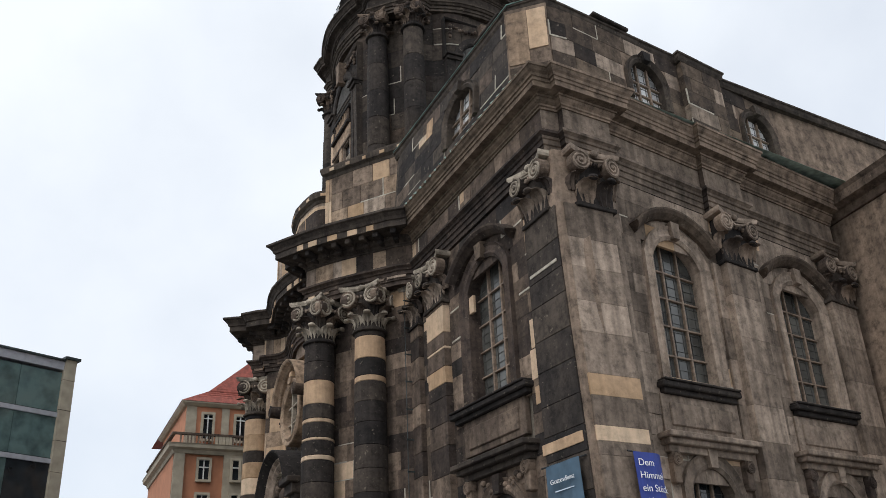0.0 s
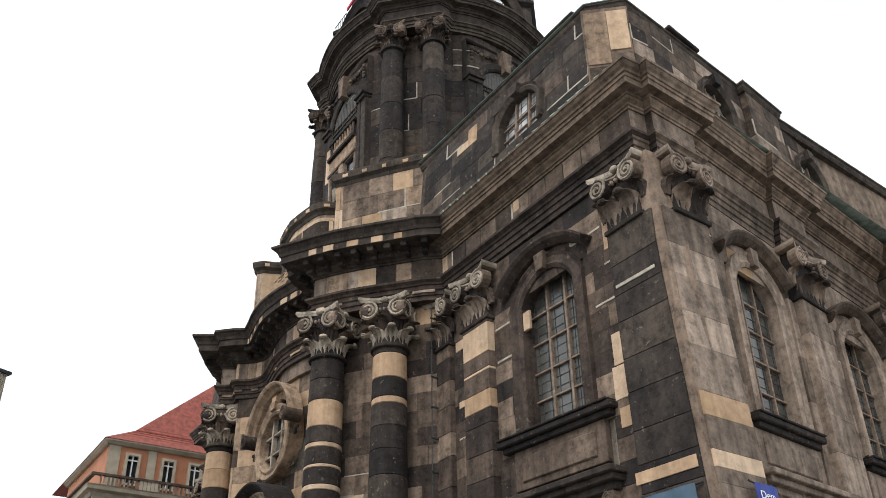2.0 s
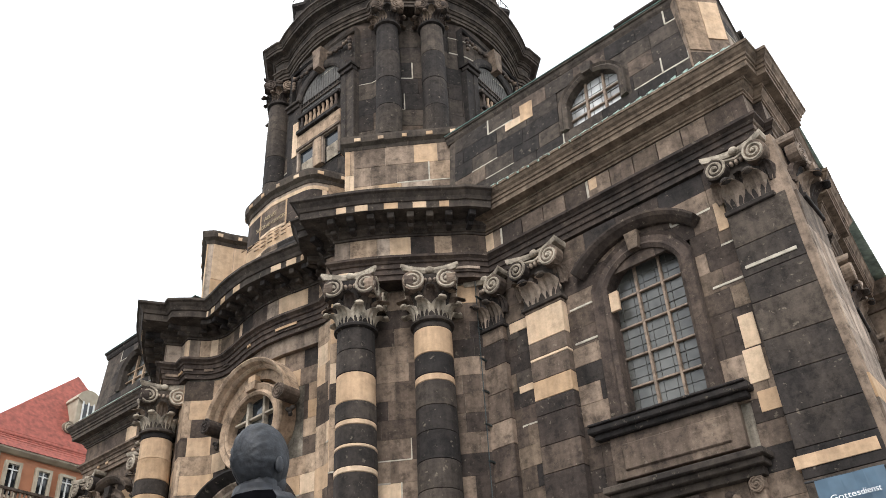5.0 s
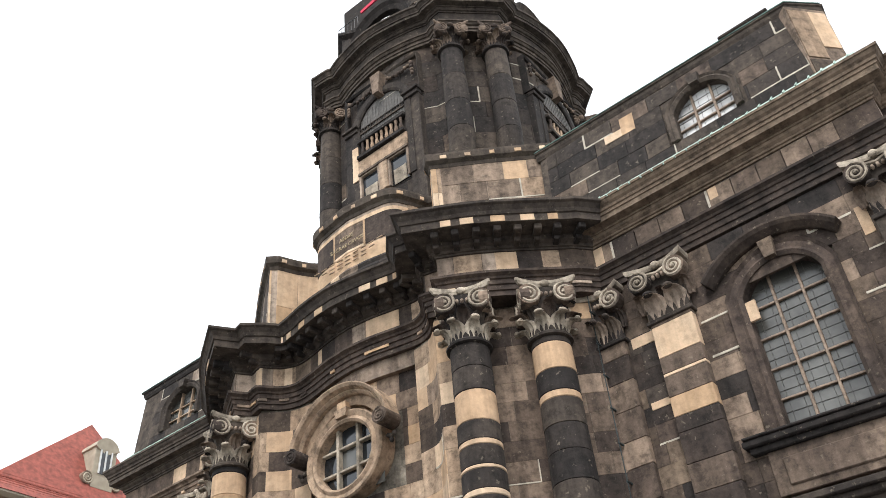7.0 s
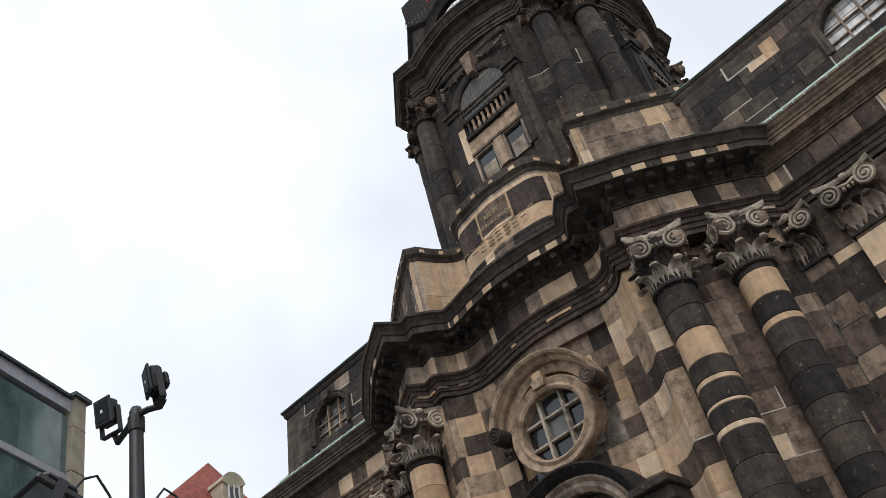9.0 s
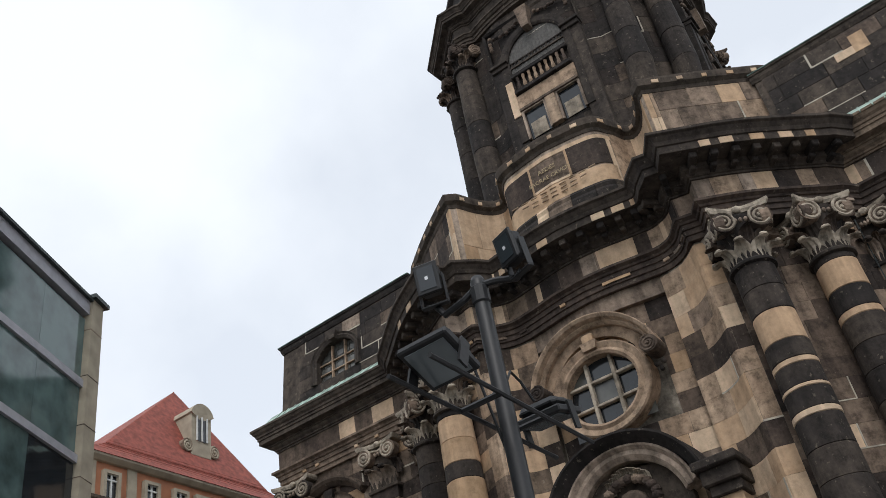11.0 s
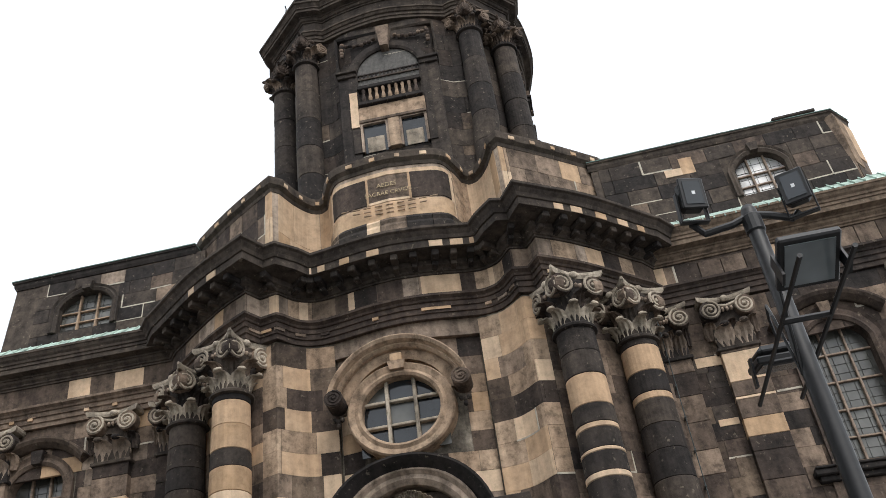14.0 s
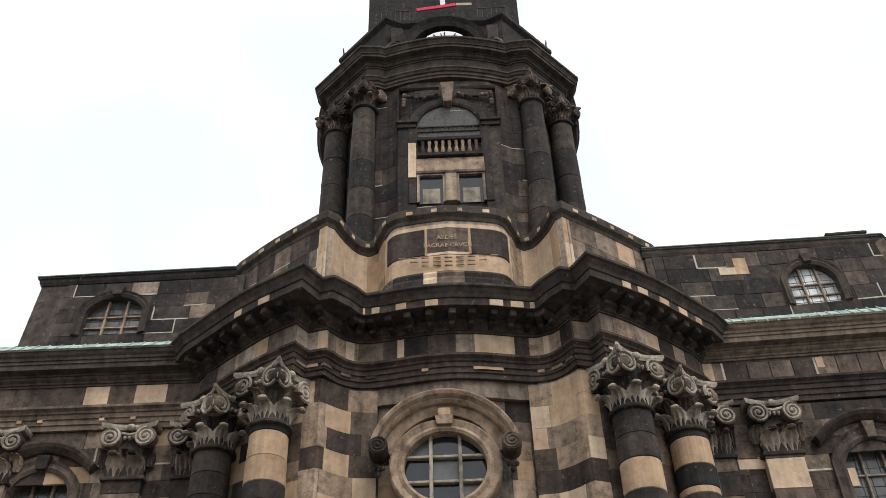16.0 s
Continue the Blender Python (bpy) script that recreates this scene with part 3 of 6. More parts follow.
part("cornice", sweep(tower_ring(T_FRZ), [(-0.6, 21.32), (0.03, 21.32), (0.03, 21.36), (0.07, 21.37), (0.10, 21.43), (0.13, 21.44), (0.13, 21.47), (0.28, 21.49), (0.28, 21.57), (0.31, 21.58), (0.31, 21.62), (0.36, 21.70), (0.40, 21.72), (0.40, 21.78), (-0.6, 21.9)], closed=True), m_deep, tower)
T_UP = [(2.95, 1.6), (2.75, 1.2), (2.8, 0), (2.75, -1.2), (2.95, -1.6)]
part("upper_parapet", sweep(tower_ring(T_UP), [(-0.6, 21.8), (0, 21.8), (0, 23.5), (0.12, 23.6), (0.12, 23.72), (-0.6, 23.75)], closed=True), m_deep, tower)
T_DRUM = [(2.05, 0.85), (2.05, -0.85)]
part("upper_drum", sweep(tower_ring(T_DRUM), [(-0.6, 23.6), (0, 23.6), (0, 30.0), (-0.6, 30.0)], closed=True), m_deep, tower)
part("tower_roof", sweep(tower_ring(T_UP), [(-1.2, 23.55), (0.02, 23.55), (0.02, 23.66), (-1.2, 23.68)], closed=True), m_lead, tower)
part("roof_skirt", sweep(tower_ring(T_FRZ), [(-0.7, 21.78), (0.30, 21.80), (0.05, 21.88), (-0.25, 21.98), (-0.45, 22.05), (-0.7, 22.08)], closed=True), m_deep, tower)



# ---- carved parts ----
def tube(pts, r, seg=6, taper=None):
    """A round bar along 3D points."""
    verts, faces, n = [], [], len(pts)
    p = [Vector(q) for q in pts]
    ref = Vector((0, 0, 1))
    for i in range(n):
        d = (p[min(i + 1, n - 1)] - p[max(i - 1, 0)]).normalized()
        a = d.cross(ref)
        if a.length < 0.05:
            a = d.cross(Vector((1, 0, 0)))
        a.normalize()
        b = d.cross(a)
        rr = r if taper is None else r * taper[i]
        for j in range(seg):
            t = 2 * math.pi * j / seg
            verts.append(p[i] + (a * math.cos(t) + b * math.sin(t)) * rr)
    for i in range(n - 1):
        for j in range(seg):
            j2 = (j + 1) % seg
            faces.append((i * seg + j, i * seg + j2, (i + 1) * seg + j2, (i + 1) * seg + j))
    faces += [tuple(range(seg)), tuple((n - 1) * seg + j for j in range(seg))]
    return bm_of(verts, faces)


def ball(x, y, z, rx, ry, rz, u=10, v=7):
    bm = bmesh.new()
    bmesh.ops.create_uvsphere(bm, u_segments=u, v_segments=v, radius=1)
    for w in bm.verts:
        w.co = (x + w.co.x * rx, y + w.co.y * ry, z + w.co.z * rz)
    return bm


def volute(s, z, r, o0, o1, hand=1):
    """A scroll drawn in (s, z, o): a drum with a spiral rib on its face."""
    n = 16
    drum = bm_of([(s + r * math.cos(2 * math.pi * i / n), z + r * math.sin(2 * math.pi * i / n), o) for o in (o0, o1) for i in range(n)],
                 [tuple(range(n)), tuple(range(n, 2 * n))] + [(i, (i + 1) % n, n + (i + 1) % n, n + i) for i in range(n)])
    pts, k = [], 30
    for i in range(k + 1):
        t = i / k
        a = math.pi / 2 + hand * t * 2.3 * 2 * math.pi
        q = r * (0.98 - 0.86 * t)
        pts.append((s + q * math.cos(a), z + q * math.sin(a), o1))
    # Drum takes the sooty second stone; on pale capitals it paints the recess shade.
    for fc in drum.faces:
        fc.material_index = 1
    rib = tube(pts, r * 0.13, 6)
    eye = ball(s, z, o1, r * 0.17, r * 0.17, r * 0.2, 8, 5)
    return join(drum, rib, eye)


def leaf(s, z, w, h, o, curl):
    """A fluted acanthus leaf in (s, z, o) that rises, bends out and rolls its tip over."""
    rows, cols = 8, 7
    verts, faces = [], []
    for lay in (0.0, -0.03):
        for i in range(rows + 1):
            t = i / rows
            ww = w * (0.80 + 0.40 * math.sin(math.pi * min(1, t * 1.05))) * (1 - 0.28 * t ** 6) * (1 + 0.07 * math.cos(t * 19))
            for j in range(cols):
                u = -1 + 2 * j / (cols - 1)
                roll = max(0.0, t - 0.70) / 0.30
                zz = z + h * (min(t, 0.86) - 0.15 * roll * roll)
                oo = o + curl * (t ** 3) * (1 + 0.35 * roll) + 0.020 * math.cos(u * 8.5) * (1 - 0.4 * t) + lay - 0.03 * abs(u) ** 2
                verts.append((s + u * ww / 2, zz, oo))
    m = (rows + 1) * cols
    for i in range(rows):
        for j in range(cols - 1):
            q = i * cols + j
            faces += [(q, q + 1, q + cols + 1, q + cols), (m + q, m + q + cols, m + q + cols + 1, m + q + 1)]
    edge = [j for j in range(cols)] + [(i + 1) * cols - 1 for i in range(1, rows + 1)] + [rows * cols + j for j in range(cols - 2, -1, -1)] + [i * cols for i in range(rows - 1, 0, -1)]
    for a, b in zip(edge, edge[1:] + edge[:1]):
        faces.append((a, b, m + b, m + a))
    return bm_of(verts, faces)


def abacus(w, z0, z1, o0, o1, bow):
    """The concave-fronted slab on a capital, in (s, z, o)."""
    n = 8
    pts = [(-w / 2, o0)] + [(-w / 2 + w * i / n, o1 - bow * math.sin(math.pi * i / n)) for i in range(n + 1)] + [(w / 2, o0)]
    k = len(pts)
    zm = z0 + 0.45 * (z1 - z0)
    verts = [(s * 0.96, z0, o - 0.02) for s, o in pts] + [(s, zm, o) for s, o in pts] + [(s, z1, o) for s, o in pts]
    faces = [tuple(range(k)), tuple(range(2 * k, 3 * k))]
    for r in range(2):
        faces += [(r * k + i, r * k + (i + 1) % k, (r + 1) * k + (i + 1) % k, (r + 1) * k + i) for i in range(k)]
    return bm_of(verts, faces)


def column_abacus(x, y, nx, ny, r, z0, z1):
    """The four-sided slab with hollow sides and blunt horns on a column's capital."""
    a0 = math.atan2(ny, nx)
    pts, n = [], 8
    for k in range(4):
        a = a0 + k * math.pi / 2
        f, t = Vector((math.cos(a), math.sin(a))), Vector((-math.sin(a), math.cos(a)))
        for i in range(n + 1):
            u = -1 + 2 * i / n
            q = f * r * (1.08 + 0.50 * u * u) + t * u * 1.50 * r
            pts.append((x + q.x, y + q.y))
    m = len(pts)
    zm = z0 + 0.4 * (z1 - z0)
    verts = [(x + (p - x) * k, y + (q - y) * k, z) for k, z in ((0.93, z0), (0.98, zm), (1.0, zm + 0.01), (1.0, z1)) for p, q in pts]
    faces = [tuple(range(m)), tuple(range(3 * m, 4 * m))]
    for h in range(3):
        faces += [(h * m + i, h * m + (i + 1) % m, (h + 1) * m + (i + 1) % m, (h + 1) * m + i) for i in range(m)]
    return bm_of(verts, faces)


def pilaster_capital(face, s, w, z0, h, o, parent, half=0):
    """Composite capital of a pilaster; half is +1 or -1 where only that side shows."""
    f = Face(*face.pt(s), face.n.x, face.n.y)
    f.t = face.t.copy()
    pale, mid_tone = (m_brown, m_soot) if face.n.y < -0.5 else (m_carve, m_brown)
    # Bell box in the blackest stone: shade behind the leaves put into colour.
    cap = part("capital", f.put(join(box(-w / 2, w / 2, z0 + 0.05, z0 + h * 0.9, -0.05, o), box(-w / 2 - 0.05, w / 2 + 0.05, z0 - 0.03, z0 + 0.05, -0.05, o + 0.05, 0.012))), m_deep, parent, "carved composite capital")
    for u in (-0.25, 0.25):
        part("leaf", f.put(leaf(u * w, z0 + 0.05, w * 0.46, h * 0.44, o + 0.0, 0.24)), mid_tone, cap)
        part("leaf_curl", f.put(ball(u * w, z0 + 0.05 + h * 0.34, o + 0.26, w * 0.13, 0.055, 0.07, 10, 7)), m_deep, cap)
    for u in (-0.56, 0.0, 0.56):
        part("leaf", f.put(leaf(u * w, z0 + 0.24 * h, w * 0.30, h * 0.34, o - 0.02, 0.17)), m_soot, cap)
    for u in (-1, 1):
        if half and u != half:
            continue
        part("volute", f.put(volute(u * w * 0.46, z0 + h * 0.72, 0.20, o - 0.02, o + 0.17, u)), pale, cap)
        part("scroll_band", f.put(tube([(u * w * 0.47, z0 + h * 0.72 + 0.18, o + 0.13), (u * w * 0.25, z0 + h * 0.82, o + 0.10), (0, z0 + h * 0.80, o + 0.06)], 0.035, 6)), pale, cap)
    part("abacus", f.put(abacus(w + 0.34, z0 + h * 0.91, z0 + h, -0.05, o + 0.20, 0.17)), pale, cap)
    for k in range(5):
        part("egg", f.put(ball((k - 2) * w * 0.12, z0 + h * 0.74, o + 0.06, 0.036, 0.05, 0.05, 8, 6)), mid_tone, cap)
    part("rosette", f.put(ball(0, z0 + h * 0.94, o + 0.08, 0.085, 0.07, 0.06)), pale, cap)
    return cap


def pilaster(face, s, w, z0, z1, depth, label, group="pilasters of the front", cap_h=1.12, light=(), mat=None, half=0, seed=3, cap=True, cap_w=None, cap_s=None, tall=(0.42, 0.62), joint=0.004):
    x, y = face.pt(s, depth)
    pil = thing("pilaster", label, "pilaster", x, y, z0, group)
    rnd = random.Random(seed)
    top = z1 - (cap_h if cap else 0)
    z = z0
    stops = sorted({top, *[q for ab in light for q in ab if z0 < q < top]})
    while z < top - 0.01:
        end = next(q for q in stops if q > z + 0.01)
        zb = min(end, z + rnd.uniform(*tall))
        if end - zb < 0.16:
            zb = end
        mid = (z + zb) / 2
        m = mat or m_soot
        for a, b in light:
            if a < mid < b:
                m = m_new
        part("stone_block", face.box(s - w / 2, s + w / 2, z + joint, zb - joint, -0.06, depth, joint + 0.002), m, pil)
        z = zb
    if cap:
        pilaster_capital(face, cap_s or s, cap_w or w, top, cap_h, depth, pil, half)
    return pil


def column(x, y, z0, z1, r, nx, ny, group, label, cap_h=1.12, material=None, lights=(), drum=0.5, seed=1, pale=None):
    """An engaged column of drums with a composite capital facing (nx, ny); lights are (z0, z1) of pale drums."""
    col = thing("column", label, "column", x, y, z0, group)
    pale = pale or m_carve
    rnd = random.Random(seed)
    top = z1 - cap_h
    h = top - z0
    z = z0
    cuts = sorted({z0, top, *[q for ab in lights for q in ab if z0 < q < top]})
    full = []
    for a, b in zip(cuts, cuts[1:]):
        n = max(1, round((b - a) / drum))
        full += [(a + (b - a) * i / n, a + (b - a) * (i + 1) / n) for i in range(n)]
    for a, b in full:
        ra = r * (1.17 - 0.17 * ((a - z0) / h) ** 1.6)
        rb = r * (1.17 - 0.17 * ((b - z0) / h) ** 1.6)
        mid = (a + b) / 2
        m = m_new if any(p < mid < q for p, q in lights) else (material or m_soot)
        j = rnd.uniform(-0.004, 0.006)
        part("drum", lathe([(ra + j - 0.014, a), (ra + j, a + 0.012), (rb + j, b - 0.012), (rb + j - 0.014, b)], x, y, 30), m, col)
    # Bell turned in the darkest stone, so its colour holds the recess's shade.
    cap = part("capital", lathe([(r * 0.98, top), (r + 0.06, top + 0.02), (r + 0.065, top + 0.06), (r + 0.04, top + 0.09), (r * 1.02, top + 0.12), (r * 1.0, top + 0.5 * cap_h), (r * 1.2, top + 0.86 * cap_h)], x, y, 28), m_deep, col, "carved composite capital", smooth=False)
    n0 = Vector((nx, ny)).normalized()
    for k in range(8):
        a = math.atan2(n0.y, n0.x) + math.pi / 8 + k * math.pi / 4
        f = Face(x + 0, y + 0, math.cos(a), math.sin(a))
        part("leaf", f.put(leaf(0, top + 0.10, r * 0.72, cap_h * 0.34, r * 1.0, 0.20 * r / 0.335)), pale, cap)
        part("leaf_curl", f.put(ball(0, top + 0.10 + cap_h * 0.27, r * 1.0 + 0.21 * r / 0.335, r * 0.26, 0.045, 0.055, 8, 6)), pale, cap)
        f2 = Face(x, y, math.cos(a + math.pi / 8), math.sin(a + math.pi / 8))
        part("leaf", f2.put(leaf(0, top + 0.28 * cap_h, r * 0.66, cap_h * 0.36, r * 1.02, 0.22 * r / 0.335)), m_soot if k % 2 else m_deep, cap)
    part("abacus", column_abacus(x, y, n0.x, n0.y, r, top + cap_h * 0.90, z1), pale, cap)
    for turn in (0, 90, -90):
        a = math.atan2(n0.y, n0.x) + radians(turn)
        f = Face(x, y, math.cos(a), math.sin(a))
        for u in (-1, 1):
            part("volute", f.put(volute(u * r * 0.92, top + cap_h * 0.72, r * 0.60, r * 0.9, r * 1.38, u)), pale, cap)
        part("rosette", f.put(ball(0, top + cap_h * 0.94, r * 1.15, 0.085, 0.07, 0.06)), pale, cap)
        for k in range(5):
            part("egg", f.put(ball((k - 2) * r * 0.26, top + cap_h * 0.75, r * 1.12, r * 0.11, 0.05, 0.05, 8, 6)), m_brown if pale is m_carve else m_deep, cap)
    return col


# ---- windows ----
def arched_window(name, face, s, a, z0, zs, rise, label, rows, surround=0.26, hood=True, sill=True, bar=m_bar, pane=m_glass, inset=-0.22, apron=True, frame_mat=None, key=True, cols=3, reach=0.40):
    fm = frame_mat or m_soot
    f = Face(*face.pt(s), face.n.x, face.n.y)
    f.t = face.t.copy()
    win = thing(name, label, "window", *face.pt(s), z0, kind="structure")
    arch = arc(a, rise, zs, 14)
    outline = [(-a, z0)] + arch + [(a, z0)]
    prof = [(-0.02, inset - 0.06), (-0.02, 0.05), (0.05, 0.09), (0.10, 0.06), (surround - 0.06, 0.06), (surround, 0.10), (surround, -0.05)]
    part("surround", f.sweep(outline, prof), fm, win)
    if key:
        part("keystone", f.put(bm_of([(u * w, z, o) for o in (-0.02, 0.17) for u, w, z in ((-1, 0.09, zs + rise - 0.02), (1, 0.09, zs + rise - 0.02), (1, 0.13, zs + rise + surround + 0.06), (-1, 0.13, zs + rise + surround + 0.06))],
             [(0, 1, 2, 3), (4, 5, 6, 7), (0, 1, 5, 4), (1, 2, 6, 5), (2, 3, 7, 6), (3, 0, 4, 7)])), m_umber if fm is m_soot else fm, win)
    if hood:
        hw = a + surround + 0.14
        part("hood_mould", f.sweep(arc(hw, rise * 1.0, zs + rise * 0.55 + surround * 0.5, 14), [(-0.02, -0.03), (-0.02, 0.10), (0.06, 0.22), (0.12, 0.26), (0.16, 0.26), (0.18, -0.03)]), m_umber, win)
    if sill:
        w = a + surround + reach
        part("window_sill", f.put(join(box(-w, w, z0 - 0.20, z0 - 0.09, -0.05, 0.22, 0.02), box(-w + 0.07, w - 0.07, z0 - 0.30, z0 - 0.20, -0.05, 0.14, 0.015), box(-w + 0.03, w - 0.03, z0 - 0.09, z0 - 0.05, -0.05, 0.25, 0.01))), m_deep, win)
    if apron:
        w = a + surround + 0.12
        part("apron", f.put(join(box(-w, w, z0 - 0.98, z0 - 0.30, -0.05, 0.06, 0.01), box(-w + 0.2, w - 0.2, z0 - 0.86, z0 - 0.44, 0.0, 0.095, 0.02))), fm, win)
    # glazing
    def top_at(u):
        r = (a * a + rise * rise) / (2 * rise)
        return zs + rise - r + math.sqrt(max(0.0, r * r - u * u))
    us = [-a + 2 * a * i / cols for i in range(cols + 1)]
    zs_all = [z0] + list(rows)
    for i in range(cols):
        u0, u1 = us[i], us[i + 1]
        for k, zb in enumerate(zs_all):
            last = k == len(zs_all) - 1
            if last:
                pts = [(u0, zb), (u1, zb)] + [(u1 + (u0 - u1) * j / 5, max(zb + 0.02, top_at(u1 + (u0 - u1) * j / 5))) for j in range(6)]
            else:
                pts = [(u0, zb), (u1, zb), (u1, zs_all[k + 1]), (u0, zs_all[k + 1])]
            n = len(pts)
            tilt = 0.008 * math.sin(7.3 * i + 3.1 * k + s)
            verts = [(p, q, inset + tilt * (p - u0)) for p, q in pts] + [(p, q, inset - 0.02) for p, q in pts]
            ob = part("pane", f.put(bm_of(verts, [tuple(range(n)), tuple(range(n, 2 * n))] + [(j, (j + 1) % n, n + (j + 1) % n, n + j) for j in range(n)])), pane, win)
    cames = []
    for i in range(cols * 2):
        u = -a + 2 * a * (i + 0.5) / (cols * 2)
        cames.append(f.box(u - 0.0025, u + 0.0025, z0, top_at(u), inset - 0.01, inset + 0.012))
    z = z0 + 0.13
    while z < zs + rise - 0.05:
        h = a if z < zs else math.sqrt(max(0.01, ((a * a + rise * rise) / (2 * rise)) ** 2 - (z - (zs + rise - (a * a + rise * rise) / (2 * rise))) ** 2))
        cames.append(f.box(-h, h, z - 0.0025, z + 0.0025, inset - 0.01, inset + 0.011))
        z += 0.185
    part("lead_lines", join(*cames), m_came, win)
    for u in us[1:-1]:
        part("mullion", f.box(u - 0.023, u + 0.023, z0, top_at(u), inset - 0.03, inset + 0.07, 0.01), bar, win)
    for z in rows:
        half = a if z < zs else math.sqrt(max(0.01, ((a * a + rise * rise) / (2 * rise)) ** 2 - (z - (zs + rise - (a * a + rise * rise) / (2 * rise))) ** 2))
        part("transom", f.box(-half, half, z - 0.018, z + 0.018, inset - 0.03, inset + 0.055, 0.006), bar, win)
    return win


ROWS5 = (7.68, 8.21, 8.77, 9.34)
arched_window("window_1", front, WIN_F[0], *WIN_F[1:], "tall arched church window with grey leaded panes and brown bars", ROWS5)
arched_window("window_2", front, WIN_FF[0], *WIN_FF[1:], "tall arched church window with grey leaded panes and brown bars", ROWS5, surround=0.2)
arched_window("window_3", side, WIN_S1[0], *WIN_S1[1:], "tall arched side window with brown bars", (7.60, 8.18, 8.74, 9.28), frame_mat=m_brown, reach=0.14)
arched_window("window_4", side, WIN_S2[0], *WIN_S2[1:], "tall arched side window with brown bars", (7.60, 8.18, 8.74, 9.28), frame_mat=m_brown, reach=0.14)
for i, (h, fc) in enumerate(((WIN_S1L, side), (WIN_S2L, side), (WIN_F_LOW, front))):
    arched_window("window_%d" % (5 + i), fc, h[0], *h[1:], "lower arched window under a moulded ledge", (3.3, 4.0, 4.7), frame_mat=m_brown if fc is side else m_soot, hood=False, apron=False, pane=m_glass_dark)
    f = Face(*fc.pt(h[0]), fc.n.x, fc.n.y); f.t = fc.t.copy()
    ledge = thing("window_ledge", "dark moulded stone ledge over the lower window", "ledge", *fc.pt(h[0]), 5.9, kind="structure")
    zt = 6.02
    part("ledge_slab", f.put(join(box(-1.28, 1.28, zt - 0.10, zt, -0.05, 0.36, 0.015), box(-1.22, 1.22, zt - 0.2, zt - 0.10, -0.05, 0.27, 0.015), box(-1.14, 1.14, zt - 0.32, zt - 0.2, -0.05, 0.15, 0.01))), m_deep if fc is front else m_brown, ledge)
    for u in (-1.0, 1.0):
        part("console", f.put(join(box(u - 0.09, u + 0.09, zt - 0.85, zt - 0.32, -0.05, 0.16, 0.02), volute(u, zt - 0.45, 0.11, 0.05, 0.20, 1 if u > 0 else -1))), m_soot, ledge)
    if fc is front:
        for k in range(14):
            t = k / 13
            part("festoon_leaf", f.put(ball(-0.62 + 1.24 * t, zt - 0.52 - 0.16 * math.sin(math.pi * t) + (0.10 if k % 2 else 0), 0.05, 0.075, 0.06, 0.05, 7, 5)), m_soot, ledge)

# attic windows, leaning with the wall
def attic_window(name, fc, s, a, z0, zs, rise, lean, pane=None):
    w = arched_window(name, fc, s, a, z0, zs, rise, "low arched attic window with leaded panes and pale bars", (13.22, 13.52), surround=0.14, hood=False, sill=False, apron=False, inset=-0.14, pane=pane or m_glass_pale, frame_mat=m_deep, bar=m_ring if pane else m_bar)
    for ob in w.children:
        for v in ob.data.vertices:
            k = (v.co.z - ORIGIN.z) / K - 12.5
            v.co.x += lean[0] * max(0, k) * K
            v.co.y += lean[1] * max(0, k) * K


m_glass_pale = glass("pale_leaded_glass", (0.55, 0.55, 0.54), 0.35)
attic_window("window_8", aface, AW[0], *AW[1:], (LEAN_X, 0))
attic_window("window_9", aface, AWF[0], *AWF[1:], (LEAN_X, 0), m_glass)
attic_window("window_10", asf, SIDE_AW[0][0], *SIDE_AW[0][1:], (0, LEAN_Y))
attic_window("window_11", asf, SIDE_AW[1][0], *SIDE_AW[1][1:], (0, LEAN_Y))

# ---- pilasters of the wings ----
PL = "sooty sandstone pilaster with pale replaced blocks and carved capital"
pilaster(front, 15.95, 0.76, 2.0, 10.84, 0.17, PL, light=((9.00, 9.64), (8.62, 8.68), (7.84, 8.22)), seed=4)
pilaster(front, 11.85, 1.00, 2.0, 10.84, 0.17, PL, mat=m_deep, seed=5, cap_w=0.76, cap_s=11.93)
pilaster(front, 17.12, 0.50, 2.0, 10.84, 0.13, "narrow sooty pilaster beside the columns", half=-1, seed=6)
pilaster(front, mirror(15.95), 0.72, 2.0, 10.84, 0.17, PL, light=((8.8, 8.95), (7.4, 7.7)), seed=7)
pilaster(front, 30.80, 0.80, 2.0, 10.84, 0.17, PL, seed=8)
pilaster(front, mirror(17.12), 0.50, 2.0, 10.84, 0.13, "narrow sooty pilaster beside the columns", half=1, seed=9)
corner_side = Face(0, 11.42, 0, -1); corner_side.t = Vector((-1, 0))
part("corner_block", box(8.17, 8.74, 11.30, 11.70, 2.0, 10.84, 0.01), m_soot, wall_side)
SP = "weathered grey-brown sandstone pilaster of the side wall"
pilaster(corner_side, -8.78, 1.06, 2.0, 10.84, 0.22, SP, mat=m_brown, light=((6.35, 6.72), (5.60, 5.85)), seed=11, tall=(0.5, 0.8), joint=0.0015, cap_w=0.80, cap_s=-8.95)
pilaster(side, -9.52, 0.42, 2.0, 10.84, 0.24, SP, mat=m_brown, tall=(0.6, 1.0), joint=0.0015, seed=12, cap=False)
pilaster(side, -13.22, 0.92, 2.0, 10.84, 0.27, SP, mat=m_brown, tall=(0.6, 1.0), joint=0.0015, seed=13)
pilaster(side, -13.22, 1.36, 2.0, 9.72, 0.08, SP, mat=m_brown, tall=(0.6, 1.0), joint=0.0015, seed=14, cap=False)
pilaster(side, -16.85, 0.90, 2.0, 10.84, 0.20, SP, mat=m_brown, tall=(0.6, 1.0), joint=0.0015, seed=15)

